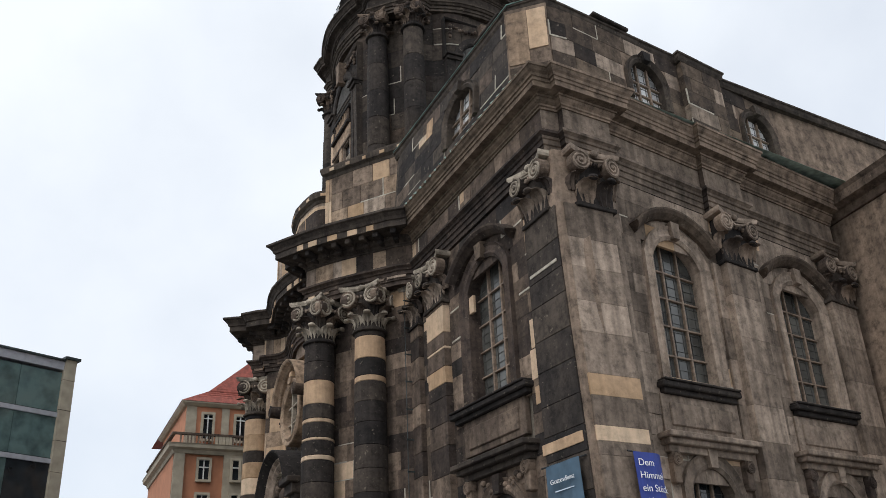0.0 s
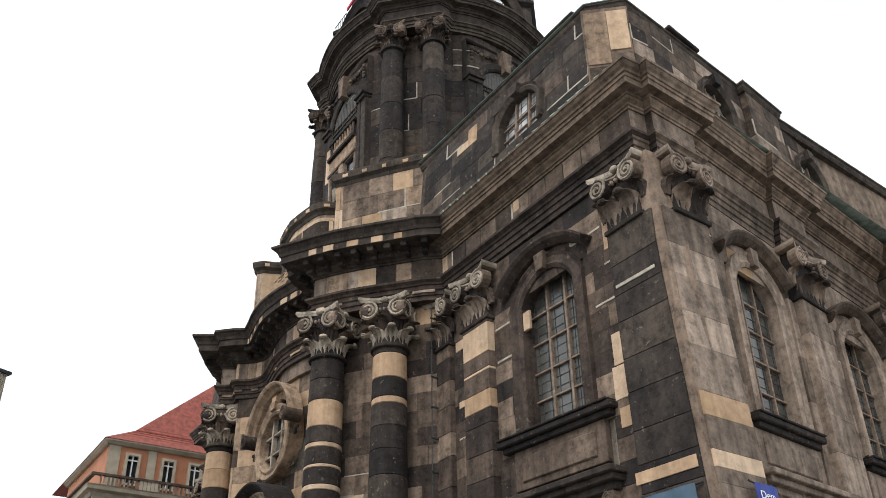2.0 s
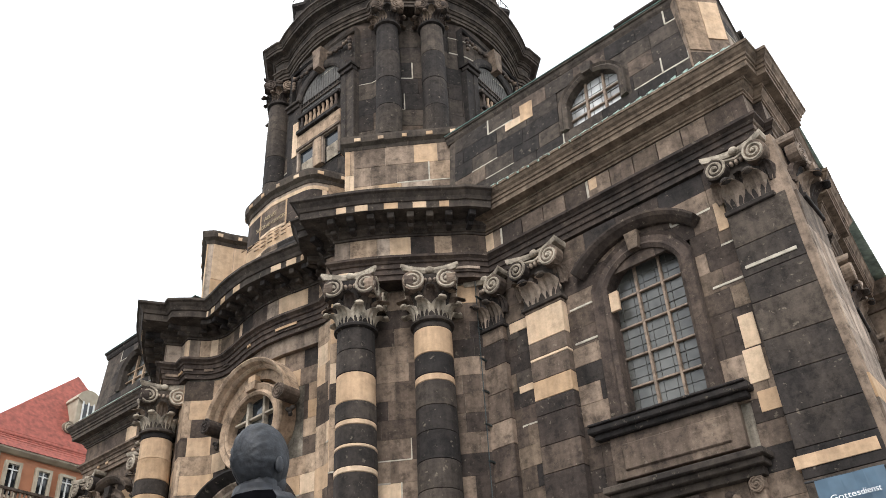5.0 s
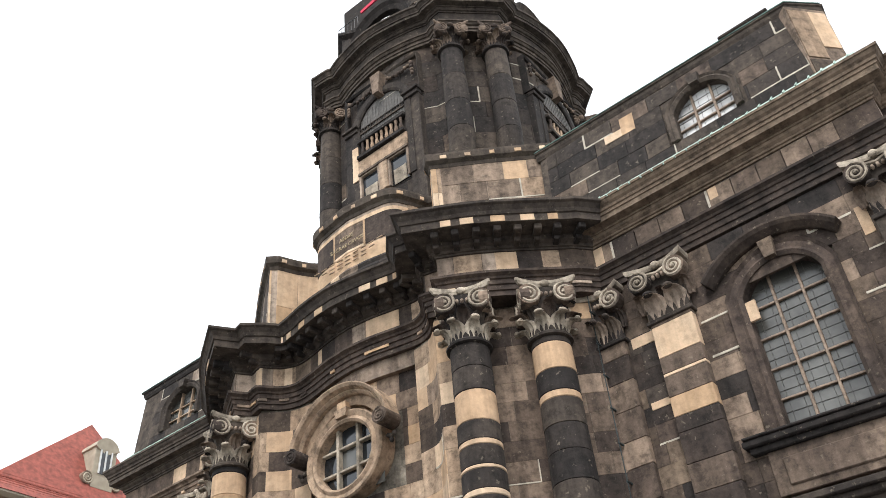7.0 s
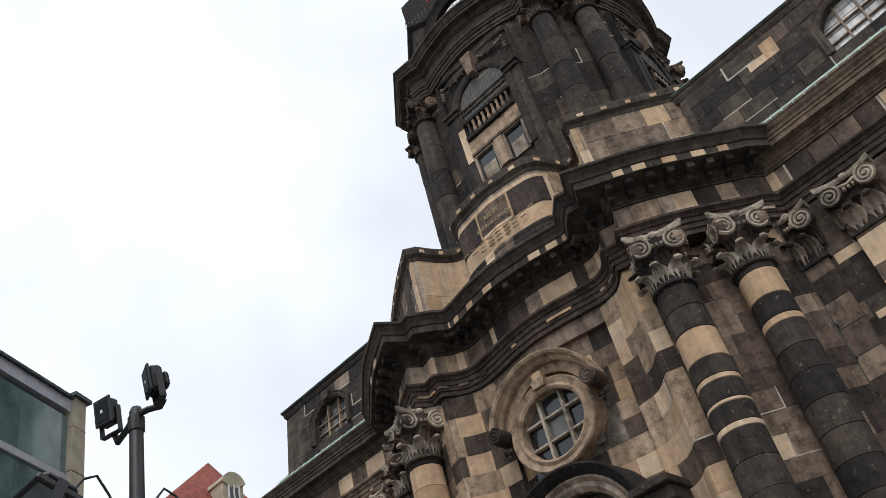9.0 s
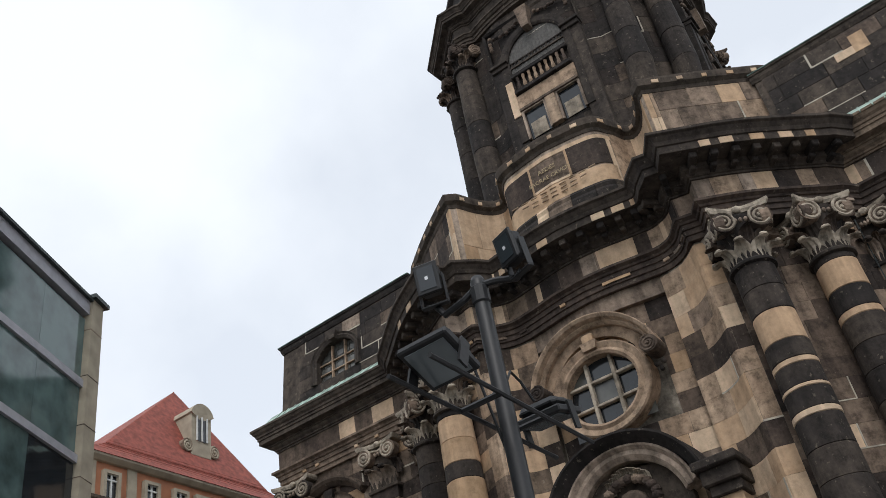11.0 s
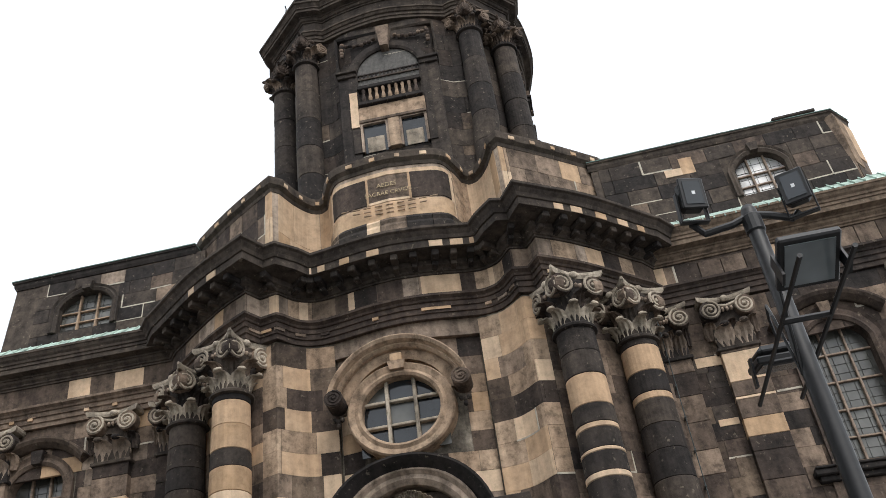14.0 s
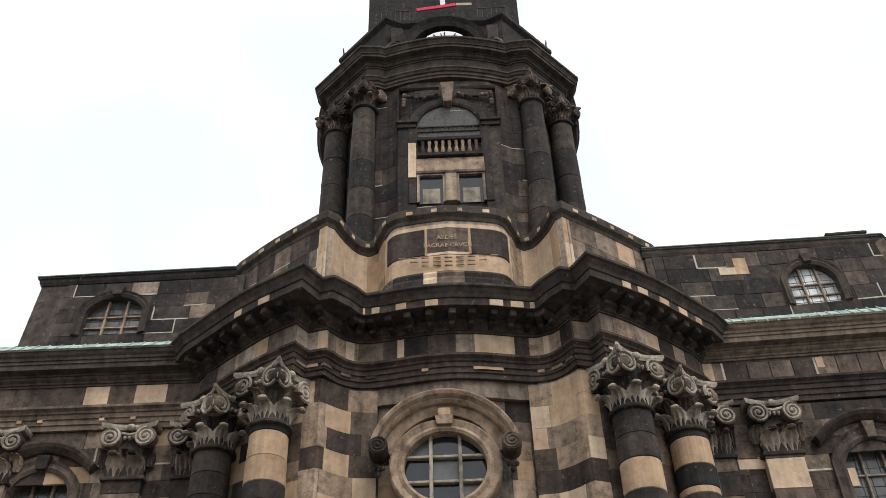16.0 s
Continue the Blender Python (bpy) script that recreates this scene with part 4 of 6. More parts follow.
# ---- columns ----
CL = "engaged sandstone column of black and pale drums with carved capital"
COL1 = ((8.16, 8.76), (7.70, 7.80), (7.28, 7.34), (6.85, 6.95))
COL2 = ((9.04, 9.60), (8.46, 8.60))
COL1F = ((8.60, 9.6), (7.3, 8.25))
column(6.56, 18.96, 2.0, 10.84, 0.335, -0.87, -0.49, "columns beside the middle bay", CL, material=m_deep, lights=COL1, seed=1)
column(7.40, 17.86, 2.0, 10.84, 0.335, -0.76, -0.65, "columns beside the middle bay", CL, material=m_deep, lights=COL2, seed=2)
column(6.60, mirror(18.93), 2.0, 10.84, 0.335, -0.87, 0.49, "columns beside the middle bay", CL, material=m_deep, lights=COL1F, seed=3)
column(7.43, mirror(17.78), 2.0, 10.84, 0.335, -0.76, 0.65, "columns beside the middle bay", CL, material=m_deep, lights=((7.2, 7.9),), seed=4)
for k in range(4):
    a = math.pi + k * math.pi / 2
    f, s = Vector((math.cos(a), math.sin(a))), Vector((-math.sin(a), math.cos(a)))
    if k == 2:
        continue
    for v in (2.12, -2.12):
        n = f + s * (1 if v > 0 else -1)
        column(TC[0] + f.x * 2.92 + s.x * v, TC[1] + f.y * 2.92 + s.y * v, 13.2, 20.68, 0.285, n.x, n.y, "columns of the tower", "black sandstone tower column with carved capital", 0.82, m_deep, seed=5 + k, drum=0.95, pale=m_soot)

# ---- brackets under the curved cornice ----
fl = Line(FRIEZE)
n_br = int(fl.length / 0.37)
for i in range(n_br):
    s = 0.35 + i * (fl.length - 0.7) / (n_br - 1)
    q, nn = fl.at(s)
    f = Face(q.x, q.y, nn.x, nn.y)
    part("bracket", f.put(join(box(-0.07, 0.07, 11.93, 12.055, 0.0, 0.47, 0.015), box(-0.055, 0.055, 11.84, 11.93, 0.0, 0.26, 0.015))), m_deep, ent_body)
# pale replaced stones along cornice, frieze and architrave
def patch(line, s, w, z0, z1, o, parent, mat=None):
    part("stone_block", sweep(line.sub(s - w / 2, s + w / 2), [(-0.05, z0), (o, z0), (o, z1), (-0.05, z1)]), mat or m_new, parent)


def s_of(line, y, first=True):
    """Distance along a line where it first reaches a given y."""
    for i in range(len(line.p) - 1):
        if (line.p[i].y - y) * (line.p[i + 1].y - y) <= 0 and line.p[i].y != line.p[i + 1].y:
            t = (y - line.p[i].y) / (line.p[i + 1].y - line.p[i].y)
            return line.s[i] + t * (line.s[i + 1] - line.s[i])
    return 0.0


for y, w in ((21.30, 0.76), (23.05, 0.13), (24.0, 0.17), (20.28, 0.12), (18.25, 0.40), (24.45, 0.2), (25.6, 0.3)):
    patch(fl, s_of(fl, y), w, 11.30, 11.77, 0.008, ent_body)
for y, w in ((21.45, 0.55), (22.6, 0.12), (19.12, 0.2), (24.6, 0.2)):
    patch(fl, s_of(fl, y), w, 11.0, 11.13, 0.028, ent_body)
rnd, along = random.Random(24), 0.15
while along < fl.length - 0.7:
    w = rnd.uniform(0.28, 0.62)
    patch(fl, along + w / 2, w - 0.012, 11.31, 11.765, 0.004, ent_body, rnd.choice((m_soot, m_umber, m_soot, m_brown, m_umber, m_ring)))
    if rnd.random() < 0.45:
        patch(fl, along + w / 2, w * rnd.uniform(0.3, 0.9), 11.0, 11.13, 0.024, ent_body, rnd.choice((m_brown, m_soot, m_ring)))
    along += w
rnd = random.Random(21)
for y in (17.6, 17.95, 18.35, 18.75, 19.05, 20.5, 20.95, 21.35, 22.4, 22.9, 23.4, 23.8, 25.2, 25.7):
    patch(fl, s_of(fl, y), rnd.uniform(0.16, 0.30), 12.065, 12.20, 0.558, ent_body)
nl = Line([(8.18, 11.26), (8.18, 17.06)])
for y, w in ((16.98, 0.2), (14.6, 0.16)):
    patch(nl, y - 11.26, w, 11.31, 11.77, 0.008, ent_near)
for i in range(11):
    y = 11.8 + i * 0.49
    part("stone_block", sweep([(8.18, y), (8.18, y + 0.47)], [(-0.05, 11.31), (0.006 + 0.004 * (i % 2), 11.31), (0.006, 11.76), (-0.05, 11.76)]), m_soot if i % 3 else m_umber, ent_near)
rnd = random.Random(5)
for i in range(11):
    if rnd.random() < 0.5:
        w = rnd.uniform(0.012, 0.03)
        part("mortar_joint", sweep([(8.18, 11.785 + i * 0.49 - w), (8.18, 11.785 + i * 0.49 + w)], [(-0.05, 11.31), (0.014, 11.31), (0.014, 11.76), (-0.05, 11.76)]), m_mortar, ent_near, "pale mortar joint")
ff = Line([(8.18, mirror(17.06)), (8.18, FAR_Y - 0.06)])
for y, w in ((29.12, 0.47), (28.05, 0.62)):
    patch(ff, y - mirror(17.06), w, 11.31, 11.77, 0.008, ent_far)
for y in (30.5, 30.1, 28.9, 28.3):
    patch(ff, y - mirror(17.06), 0.10, 11.0, 11.12, 0.03, ent_far)

# ---- the middle bay: round window, hood and portal ----
OC_Y, OC_Z, OC_X = 22.28, 9.02, 6.87
mid = Face(OC_X, OC_Y, -1, 0); mid.t = Vector((0, 1))
oculus = thing("window_12", "round window in a pale moulded ring with nine panes", "window", OC_X, OC_Y, OC_Z, kind="structure")


def ring(r0, r1, o0, o1, z=OC_Z, n=40, f=mid, lip=0.03):
    pts = [(r1 * math.cos(-2 * math.pi * i / n), z + r1 * math.sin(-2 * math.pi * i / n)) for i in range(n)]
    d = r1 - r0
    return f.sweep(pts, [(-d, o0), (-d, o1 - lip), (-d * 0.8, o1), (-d * 0.55, o1 - lip * 1.2), (-d * 0.3, o1 - lip * 0.5), (-d * 0.12, o1), (0, o1 - lip), (0, o0)], closed=True)


part("ring", ring(0.70, 0.96, -0.25, 0.13), m_ring, oculus, "pale brown moulded stone ring")
for i in range(3):
    for j in range(3):
        u0, u1 = -0.78 + 0.52 * i, -0.26 + 0.52 * i
        z0, z1 = OC_Z - 0.78 + 0.52 * j, OC_Z - 0.26 + 0.52 * j
        part("pane", mid.box(u0, u1, z0, z1, -0.14, -0.12 + 0.004 * ((i * 5 + j * 3) % 3)), m_glass_dark if (i + 2 * j) % 3 else m_glass, oculus)
for u in (-0.25, 0.25):
    h = math.sqrt(0.79 ** 2 - u * u)
    part("mullion", mid.box(u - 0.032, u + 0.032, OC_Z - h, OC_Z + h, -0.14, 0.0, 0.01), m_carve, oculus)
    part("transom", mid.box(-h, h, OC_Z + u - 0.028, OC_Z + u + 0.028, -0.14, -0.02, 0.01), m_carve, oculus)
hood = thing("round_window_hood", "pale arched hood mould ending in scrolls over the round window", "hood mould", OC_X, OC_Y, 9.2, kind="structure")
part("hood_arch", mid.sweep(arc(1.24, 1.08, 9.34, 24), [(-0.13, -0.05), (-0.13, 0.12), (-0.09, 0.18), (-0.06, 0.17), (-0.03, 0.28), (0.02, 0.32), (0.04, 0.32), (0.04, -0.05)]), m_ring, hood)
part("hood_field", mid.sweep(arc(1.08, 0.98, 9.34, 24), [(-0.22, -0.05), (-0.22, 0.03), (0.06, 0.03), (0.06, -0.05)]), m_ring, hood)
part("keystone", mid.put(bm_of([(u * w, z, o) for o in (-0.02, 0.17) for u, w, z in ((-1, 0.13, 9.84), (1, 0.13, 9.84), (1, 0.16, 10.02), (-1, 0.16, 10.02))], [(0, 1, 2, 3), (4, 5, 6, 7), (0, 1, 5, 4), (1, 2, 6, 5), (2, 3, 7, 6), (3, 0, 4, 7)])), m_ring, hood)
part("keystone", mid.box(-0.11, 0.11, 10.02, 10.18, -0.02, 0.15, 0.015), m_new, hood)
for u in (-1, 1):
    part("scroll", mid.put(volute(u * 1.13, 9.33, 0.17, -0.05, 0.36, u)), m_soot, hood)
    for k, (du, dz) in enumerate(((-0.07, -0.30), (0.07, -0.30), (0.0, -0.42), (0.0, -0.33))):
        part("drop", mid.put(ball(u * 1.13 + du, 9.33 + dz, 0.04, 0.045, 0.055, 0.05, 8, 5)), m_deep, hood)
portal = thing("portal", "black sandstone portal with an arched hood and a carved wreath", "portal", OC_X, OC_Y, GROUND, kind="structure")
part("hood_arch", mid.sweep(arc(1.34, 1.05, 6.72, 24), [(-0.10, -0.05), (-0.10, 0.42), (0.0, 0.55), (0.06, 0.62), (0.10, 0.62), (0.12, -0.05)]), m_deep, portal)
part("inner_arch", mid.sweep(arc(1.10, 0.90, 6.68, 24), [(-0.16, -0.05), (-0.16, 0.28), (-0.08, 0.36), (0.0, 0.34), (0.06, 0.42), (0.10, 0.42), (0.10, -0.05)]), m_brown, portal)
part("tympanum", mid.box(-1.0, 1.0, 5.6, 7.3, -0.05, 0.12, 0.01), m_deep, portal)
for k in range(26):
    a = 2 * math.pi * k / 26
    part("wreath_leaf", mid.put(ball(0.46 * math.cos(a), 6.72 + 0.42 * math.sin(a), 0.22 + 0.03 * (k % 2), 0.10, 0.085, 0.09, 7, 5)), m_soot, portal)
part("boss", mid.put(ball(0, 6.72, 0.16, 0.28, 0.26, 0.16, 12, 8)), m_soot, portal)
for k in range(9):
    part("leaf", mid.put(leaf(-0.32 + 0.08 * k, 6.98 + 0.14 * math.sin(math.pi * k / 8), 0.14, 0.26, 0.18, 0.12)), m_carve, portal)
for u in (-1, 1):
    part("impost", mid.put(join(box(u * 1.62 - 0.40, u * 1.62 + 0.40, 6.70, 6.84, -0.1, 0.66, 0.02), box(u * 1.62 - 0.34, u * 1.62 + 0.34, 6.46, 6.70, -0.1, 0.54, 0.02), box(u * 1.62 - 0.28, u * 1.62 + 0.28, 6.30, 6.46, -0.1, 0.44, 0.015))), m_deep, portal)
    part("jamb", mid.box(u * 1.62 - 0.22, u * 1.62 + 0.22, GROUND, 6.30, -0.1, 0.36, 0.015), m_new, portal)
part("door", mid.box(-1.1, 1.1, GROUND, 5.6, -0.05, 0.06, 0.01), m_deep, portal)

# inscription panel of the attic
drum_l = Line(ATTIC)
sm = drum_l.length / 2
for s0, s1, z0, z1, m in ((-1.35, -0.47, 13.75, 14.42, m_soot), (-0.42, 0.42, 13.78, 14.40, m_soot), (0.47, 1.35, 13.75, 14.42, m_soot), (-1.42, 1.42, 13.30, 13.70, m_new), (-0.47, 0.47, 13.72, 13.78, m_new), (-1.5, 1.5, 14.42, 14.52, m_new),
                          (-1.46, -1.36, 13.30, 14.45, m_new), (1.36, 1.46, 13.30, 14.45, m_new), (-0.47, -0.42, 13.72, 14.42, m_new), (0.42, 0.47, 13.72, 14.42, m_new)):
    part("stone_panel", sweep(drum_l.sub(sm + s0, sm + s1), [(-0.05, z0), (0.02, z0), (0.02, z1), (-0.05, z1)]), m, attic_m)
for k, (p, q) in enumerate(((-1.75, -1.2), (-1.2, -0.82), (-0.82, -0.3), (-0.3, 0.22), (0.22, 0.5), (0.5, 1.1), (1.1, 1.75))):
    part("plinth", sweep(drum_l.sub(sm + p + 0.004, sm + q - 0.004), [(-0.05, 12.6), (0.10, 12.6), (0.10, 13.05), (0.07, 13.12), (0.09, 13.2), (0.04, 13.28), (-0.05, 13.28)]), (m_deep, m_soot, m_deep, m_soot, m_new, m_deep, m_soot)[k], attic_m)


def lettering(text, size, place, turn, material, parent=None, name="lettering", depth=0.01):
    cu = bpy.data.curves.new(name, "FONT")
    cu.body, cu.size, cu.extrude, cu.align_x, cu.align_y = text, size, depth, "CENTER", "CENTER"
    tmp = bpy.data.objects.new(name, cu)
    scene.collection.objects.link(tmp)
    bpy.context.view_layer.update()
    me = bpy.data.meshes.new_from_object(tmp.evaluated_get(bpy.context.evaluated_depsgraph_get()))
    bpy.data.objects.remove(tmp)
    me.transform(turn)
    me.transform(Matrix.Translation(place))
    me.materials.clear()
    me.materials.append(material)
    ob = new(name, me)
    if parent:
        ob.parent = parent
        ob.matrix_parent_inverse = parent.matrix_world.inverted()
    return ob


m_gilt = plain("worn_gilding", (0.34, 0.26, 0.15), 0.6, 0.2, 10, 0.4)
WEST = Matrix(((0, 0, -1, 0), (-1, 0, 0, 0), (0, 1, 0, 0), (0, 0, 0, 1)))   # text that is read from the west
SOUTH = Matrix(((1, 0, 0, 0), (0, 0, -1, 0), (0, 1, 0, 0), (0, 0, 0, 1)))   # text that is read from the south
lettering("AEDES", 0.32, at(6.795, Y0 + 0.02, 14.14), WEST, m_gilt, attic_m)
lettering("SACRAE CRVCIS", 0.30, at(6.795, Y0, 13.93), WEST, m_gilt, attic_m)
for i in range(3):
    for j in range(9 - 2 * i):
        y = Y0 + (j - (8 - 2 * i) / 2) * 0.23
        part("letter_bar", box(6.795, 6.82, y - 0.075, y + 0.075, 13.62 - 0.10 * i, 13.64 - 0.10 * i), m_ring, attic_m)

# ---- tower: bell openings, clocks and balcony ----
m_board = plain("grey_louvre_board", (0.10, 0.095, 0.088), 0.85, 0, 5, 0.3)
m_white = plain("white_enamel", (0.80, 0.81, 0.82), 0.35, 0, 4, 0.05)
m_blue = plain("blue_enamel", (0.06, 0.12, 0.26), 0.4, 0, 4, 0.1)
m_red = plain("red_cloth", (0.55, 0.03, 0.07), 0.8, 0, 8, 0.2)
m_cloth = plain("white_cloth", (0.75, 0.75, 0.76), 0.85, 0, 8, 0.06)
for k in (0, 1, 3):
    a = math.pi + k * math.pi / 2
    nx, ny = math.cos(a), math.sin(a)
    tf = Face(TC[0] + nx * 3.20, TC[1] + ny * 3.20, nx, ny)
    bell = thing("bell_opening", "blackened arched bell opening with balustrade and louvre boards", "bell opening", *tf.pt(0), 16.4, "bell openings of the tower", "structure")
    outline = [(-0.76, 16.3)] + arc(0.76, 0.62, 19.10, 16) + [(0.76, 16.3)]
    part("surround", tf.sweep(outline, [(0.0, -0.10), (0.0, 0.07), (0.06, 0.10), (0.22, 0.10), (0.24, -0.05)]), m_deep, bell)
    part("louvre_board", tf.put(bm_of([(s, z, 0.02) for s, z in outline], [tuple(range(len(outline)))])), m_board, bell)
    for i in range(16):
        u = -0.7 + 1.4 * i / 15
        part("louvre_rib", tf.box(u - 0.008, u + 0.008, 18.4, 19.08 + 0.5 * math.sqrt(max(0, 1 - (u / 0.76) ** 2)), 0.015, 0.035), m_board, bell)
    part("fret_rail", tf.box(-0.76, 0.76, 18.80, 18.84, 0.0, 0.06), m_deep, bell)
    for i in range(15):
        part("fret", tf.box(-0.70 + 0.1 * i - 0.02, -0.70 + 0.1 * i + 0.02, 18.84, 18.95, 0.01, 0.05), m_deep, bell)
    part("fret_rail", tf.box(-0.76, 0.76, 18.95, 18.98, 0.0, 0.06), m_deep, bell)
    part("balustrade_rail", tf.box(-0.78, 0.78, 18.38, 18.50, -0.02, 0.17, 0.015), m_deep, bell)
    part("balustrade_base", tf.box(-0.78, 0.78, 17.80, 17.92, -0.02, 0.20, 0.015), m_deep, bell)
    part("balustrade_back", tf.box(-0.76, 0.76, 17.9, 18.4, -0.02, 0.025), m_deep, bell)
    for i in range(9):
        x, y = tf.pt(-0.64 + 0.16 * i, 0.10)
        part("baluster", lathe([(0.03, 17.92), (0.03, 17.95), (0.055, 18.05), (0.03, 18.22), (0.045, 18.33), (0.045, 18.38)], x, y, 8), m_soot if i in (0, 1, 8) else m_ring, bell)
    part("lintel", tf.box(-0.80, 0.80, 17.34, 17.78, -0.02, 0.12, 0.01), m_ring if k == 0 else m_soot, bell)
    part("lintel_edge", tf.box(-0.80, 0.80, 17.24, 17.33, -0.02, 0.15, 0.01), m_soot, bell)
    for u in (-0.46, 0.46):
        part("window_frame", tf.sweep([(u - 0.27, 16.3), (u - 0.27, 17.20), (u + 0.27, 17.20), (u + 0.27, 16.3)], [(0, -0.02), (0, 0.11), (0.06, 0.11), (0.06, -0.02)]), m_brown, bell)
        part("dark_pane", tf.box(u - 0.27, u + 0.27, 16.3, 17.2, -0.02, 0.03), m_glass_dark, bell)
        part("blind", tf.box(u - 0.20, u + 0.20, 16.3, 16.80, 0.03, 0.045), m_carve, bell)
    part("pier", tf.box(-0.13, 0.13, 16.3, 17.24, -0.02, 0.14, 0.01), m_ring if k == 0 else m_soot, bell)
    for u in (-1, 1):
        part("impost", tf.put(join(box(u * 1.02 - 0.26, u * 1.02 + 0.26, 19.02, 19.10, -0.05, 0.20, 0.01), box(u * 1.02 - 0.23, u * 1.02 + 0.23, 18.90, 19.02, -0.05, 0.14, 0.01))), m_deep, bell)
        part("jamb", tf.box(u * 1.02 - 0.22, u * 1.02 + 0.22, 15.2, 18.90, -0.22, 0.08, 0.01), m_deep, bell)
        for i in range(9):
            t = i / 8
            part("festoon_leaf", tf.put(ball(u * (0.28 + 0.8 * t), 20.12 - 0.10 * math.sin(math.pi * t) - 0.03 * (i % 2), 0.08, 0.06, 0.055, 0.05, 7, 5)), m_soot, bell)
        for i in range(4):
            part("festoon_leaf", tf.put(ball(u * 1.10, 20.05 - 0.11 * i, 0.08, 0.06, 0.06, 0.05, 7, 5)), m_soot, bell)
        part("panel_head", tf.sweep([(u * 1.22, 19.05), (u * 1.22, 20.36), (u * 0.2, 20.36)] if u < 0 else [(0.2, 20.36), (1.22, 20.36), (1.22, 19.05)], [(0, -0.24), (0, 0.02), (0.05, 0.06), (0.05, -0.24)]), m_deep, bell)
    part("keystone", tf.put(bm_of([(u * w, z, o) for o in (-0.02, 0.26) for u, w, z in ((-1, 0.10, 19.66), (1, 0.10, 19.66), (1, 0.17, 20.36), (-1, 0.17, 20.36))], [(0, 1, 2, 3), (4, 5, 6, 7), (0, 1, 5, 4), (1, 2, 6, 5), (2, 3, 7, 6), (3, 0, 4, 7)])), m_soot, bell)
    part("stone_block", tf.box(0.80 if k == 0 else -1.0, 0.99 if k == 0 else -0.9, 17.15, 18.35, 0.0, 0.115), m_new if k == 0 else m_soot, bell)
    # clock in an arched gable over the cornice
    cf = Face(TC[0] + nx * 2.98, TC[1] + ny * 2.98, nx, ny)
    clock = thing("tower_clock", "white tower clock face with blue middle under a black arched gable", "clock", *cf.pt(0), 22.3, "clocks of the tower")
    part("gable", cf.put(join(sweep([(-1.25, 21.85)] + arc(1.0, 0.85, 22.45, 18) + [(1.25, 21.85)], [(-0.14, -0.3), (-0.14, 0.10), (0.0, 0.16), (0.10, 0.24), (0.12, -0.3)]))), m_deep, clock)
    n = 40
    part("dial", cf.put(bm_of([(0.66 * math.cos(2 * math.pi * i / n), 22.30 + 0.66 * math.sin(2 * math.pi * i / n), 0.06) for i in range(n)], [tuple(range(n))])), m_white, clock, "white enamel dial")
    part("dial_centre", cf.put(bm_of([(0.36 * math.cos(2 * math.pi * i / n), 22.30 + 0.36 * math.sin(2 * math.pi * i / n), 0.066) for i in range(n)], [tuple(range(n))])), m_blue, clock)
    for i in range(12):
        b = 2 * math.pi * i / 12
        part("hour_mark", cf.put(tube([(0.48 * math.sin(b), 22.30 + 0.48 * math.cos(b), 0.07), (0.60 * math.sin(b), 22.30 + 0.60 * math.cos(b), 0.07)], 0.018, 4)), m_black, clock)
    part("hour_hand", cf.put(tube([(0, 22.3, 0.08), (-0.25, 22.5, 0.08)], 0.02, 4)), m_black, clock)
    part("minute_hand", cf.put(tube([(0, 22.3, 0.08), (0.1, 22.84, 0.08)], 0.015, 4)), m_black, clock)
    for u in (-1, 1):
        part("side_scroll", cf.put(join(volute(u * 1.32, 22.15, 0.26, -0.2, 0.22, u), box(u * 1.30 - 0.16, u * 1.30 + 0.16, 22.2, 23.1, -0.2, 0.14, 0.03))), m_deep, clock)
    # railing of the balcony
    rail = thing("balcony_railing", "thin black iron railing of the tower balcony", "railing", *cf.pt(0), 23.7, "railings of the tower")
    for u0, u1 in ((-1.75, -0.95), (0.95, 1.75)):
        part("rail", cf.put(tube([(u0, 24.05, -0.02), (u1, 24.05, -0.02)], 0.014, 5)), m_black, rail)
        for i in range(7):
            u = u0 + (u1 - u0) * i / 6
            part("post", cf.put(tube([(u, 23.62, -0.02), (u, 24.05, -0.02)], 0.010, 4)), m_black, rail)
# upper stage: pilasters and an opening on each side
for k in (0, 1, 3):
    a = math.pi + k * math.pi / 2
    nx, ny = math.cos(a), math.sin(a)
    uf = Face(TC[0] + nx * 2.05, TC[1] + ny * 2.05, nx, ny)
    stage = thing("tower_stage", "black upper tower stage with pilasters round a dark opening", "tower stage", *uf.pt(0), 23.7, "upper stage of the tower", "structure")
    for u in (-0.98, -0.62, 0.62, 0.98):
        part("pilaster", uf.box(u - 0.13, u + 0.13, 23.7, 29.8, -0.1, 0.10 + 0.05 * (abs(u) > 0.8), 0.02), m_deep, stage)
    part("opening", uf.put(bm_of([(-0.42, 23.7, 0.02), (0.42, 23.7, 0.02), *[(s, z, 0.02) for s, z in reversed(arc(0.42, 0.40, 27.2, 10))]], [tuple(range(13))])), m_glass_dark, stage)
    dg = (Vector((nx, ny)) + Vector((-ny, nx))).normalized()
    for u in (-0.3, 0.3):
        c = Vector((TC[0], TC[1])) + dg * 2.1 + Vector((-dg.y, dg.x)) * u
        part("shaft", lathe([(0.17, 23.7), (0.15, 29.8)], c.x, c.y, 12), m_deep, stage)
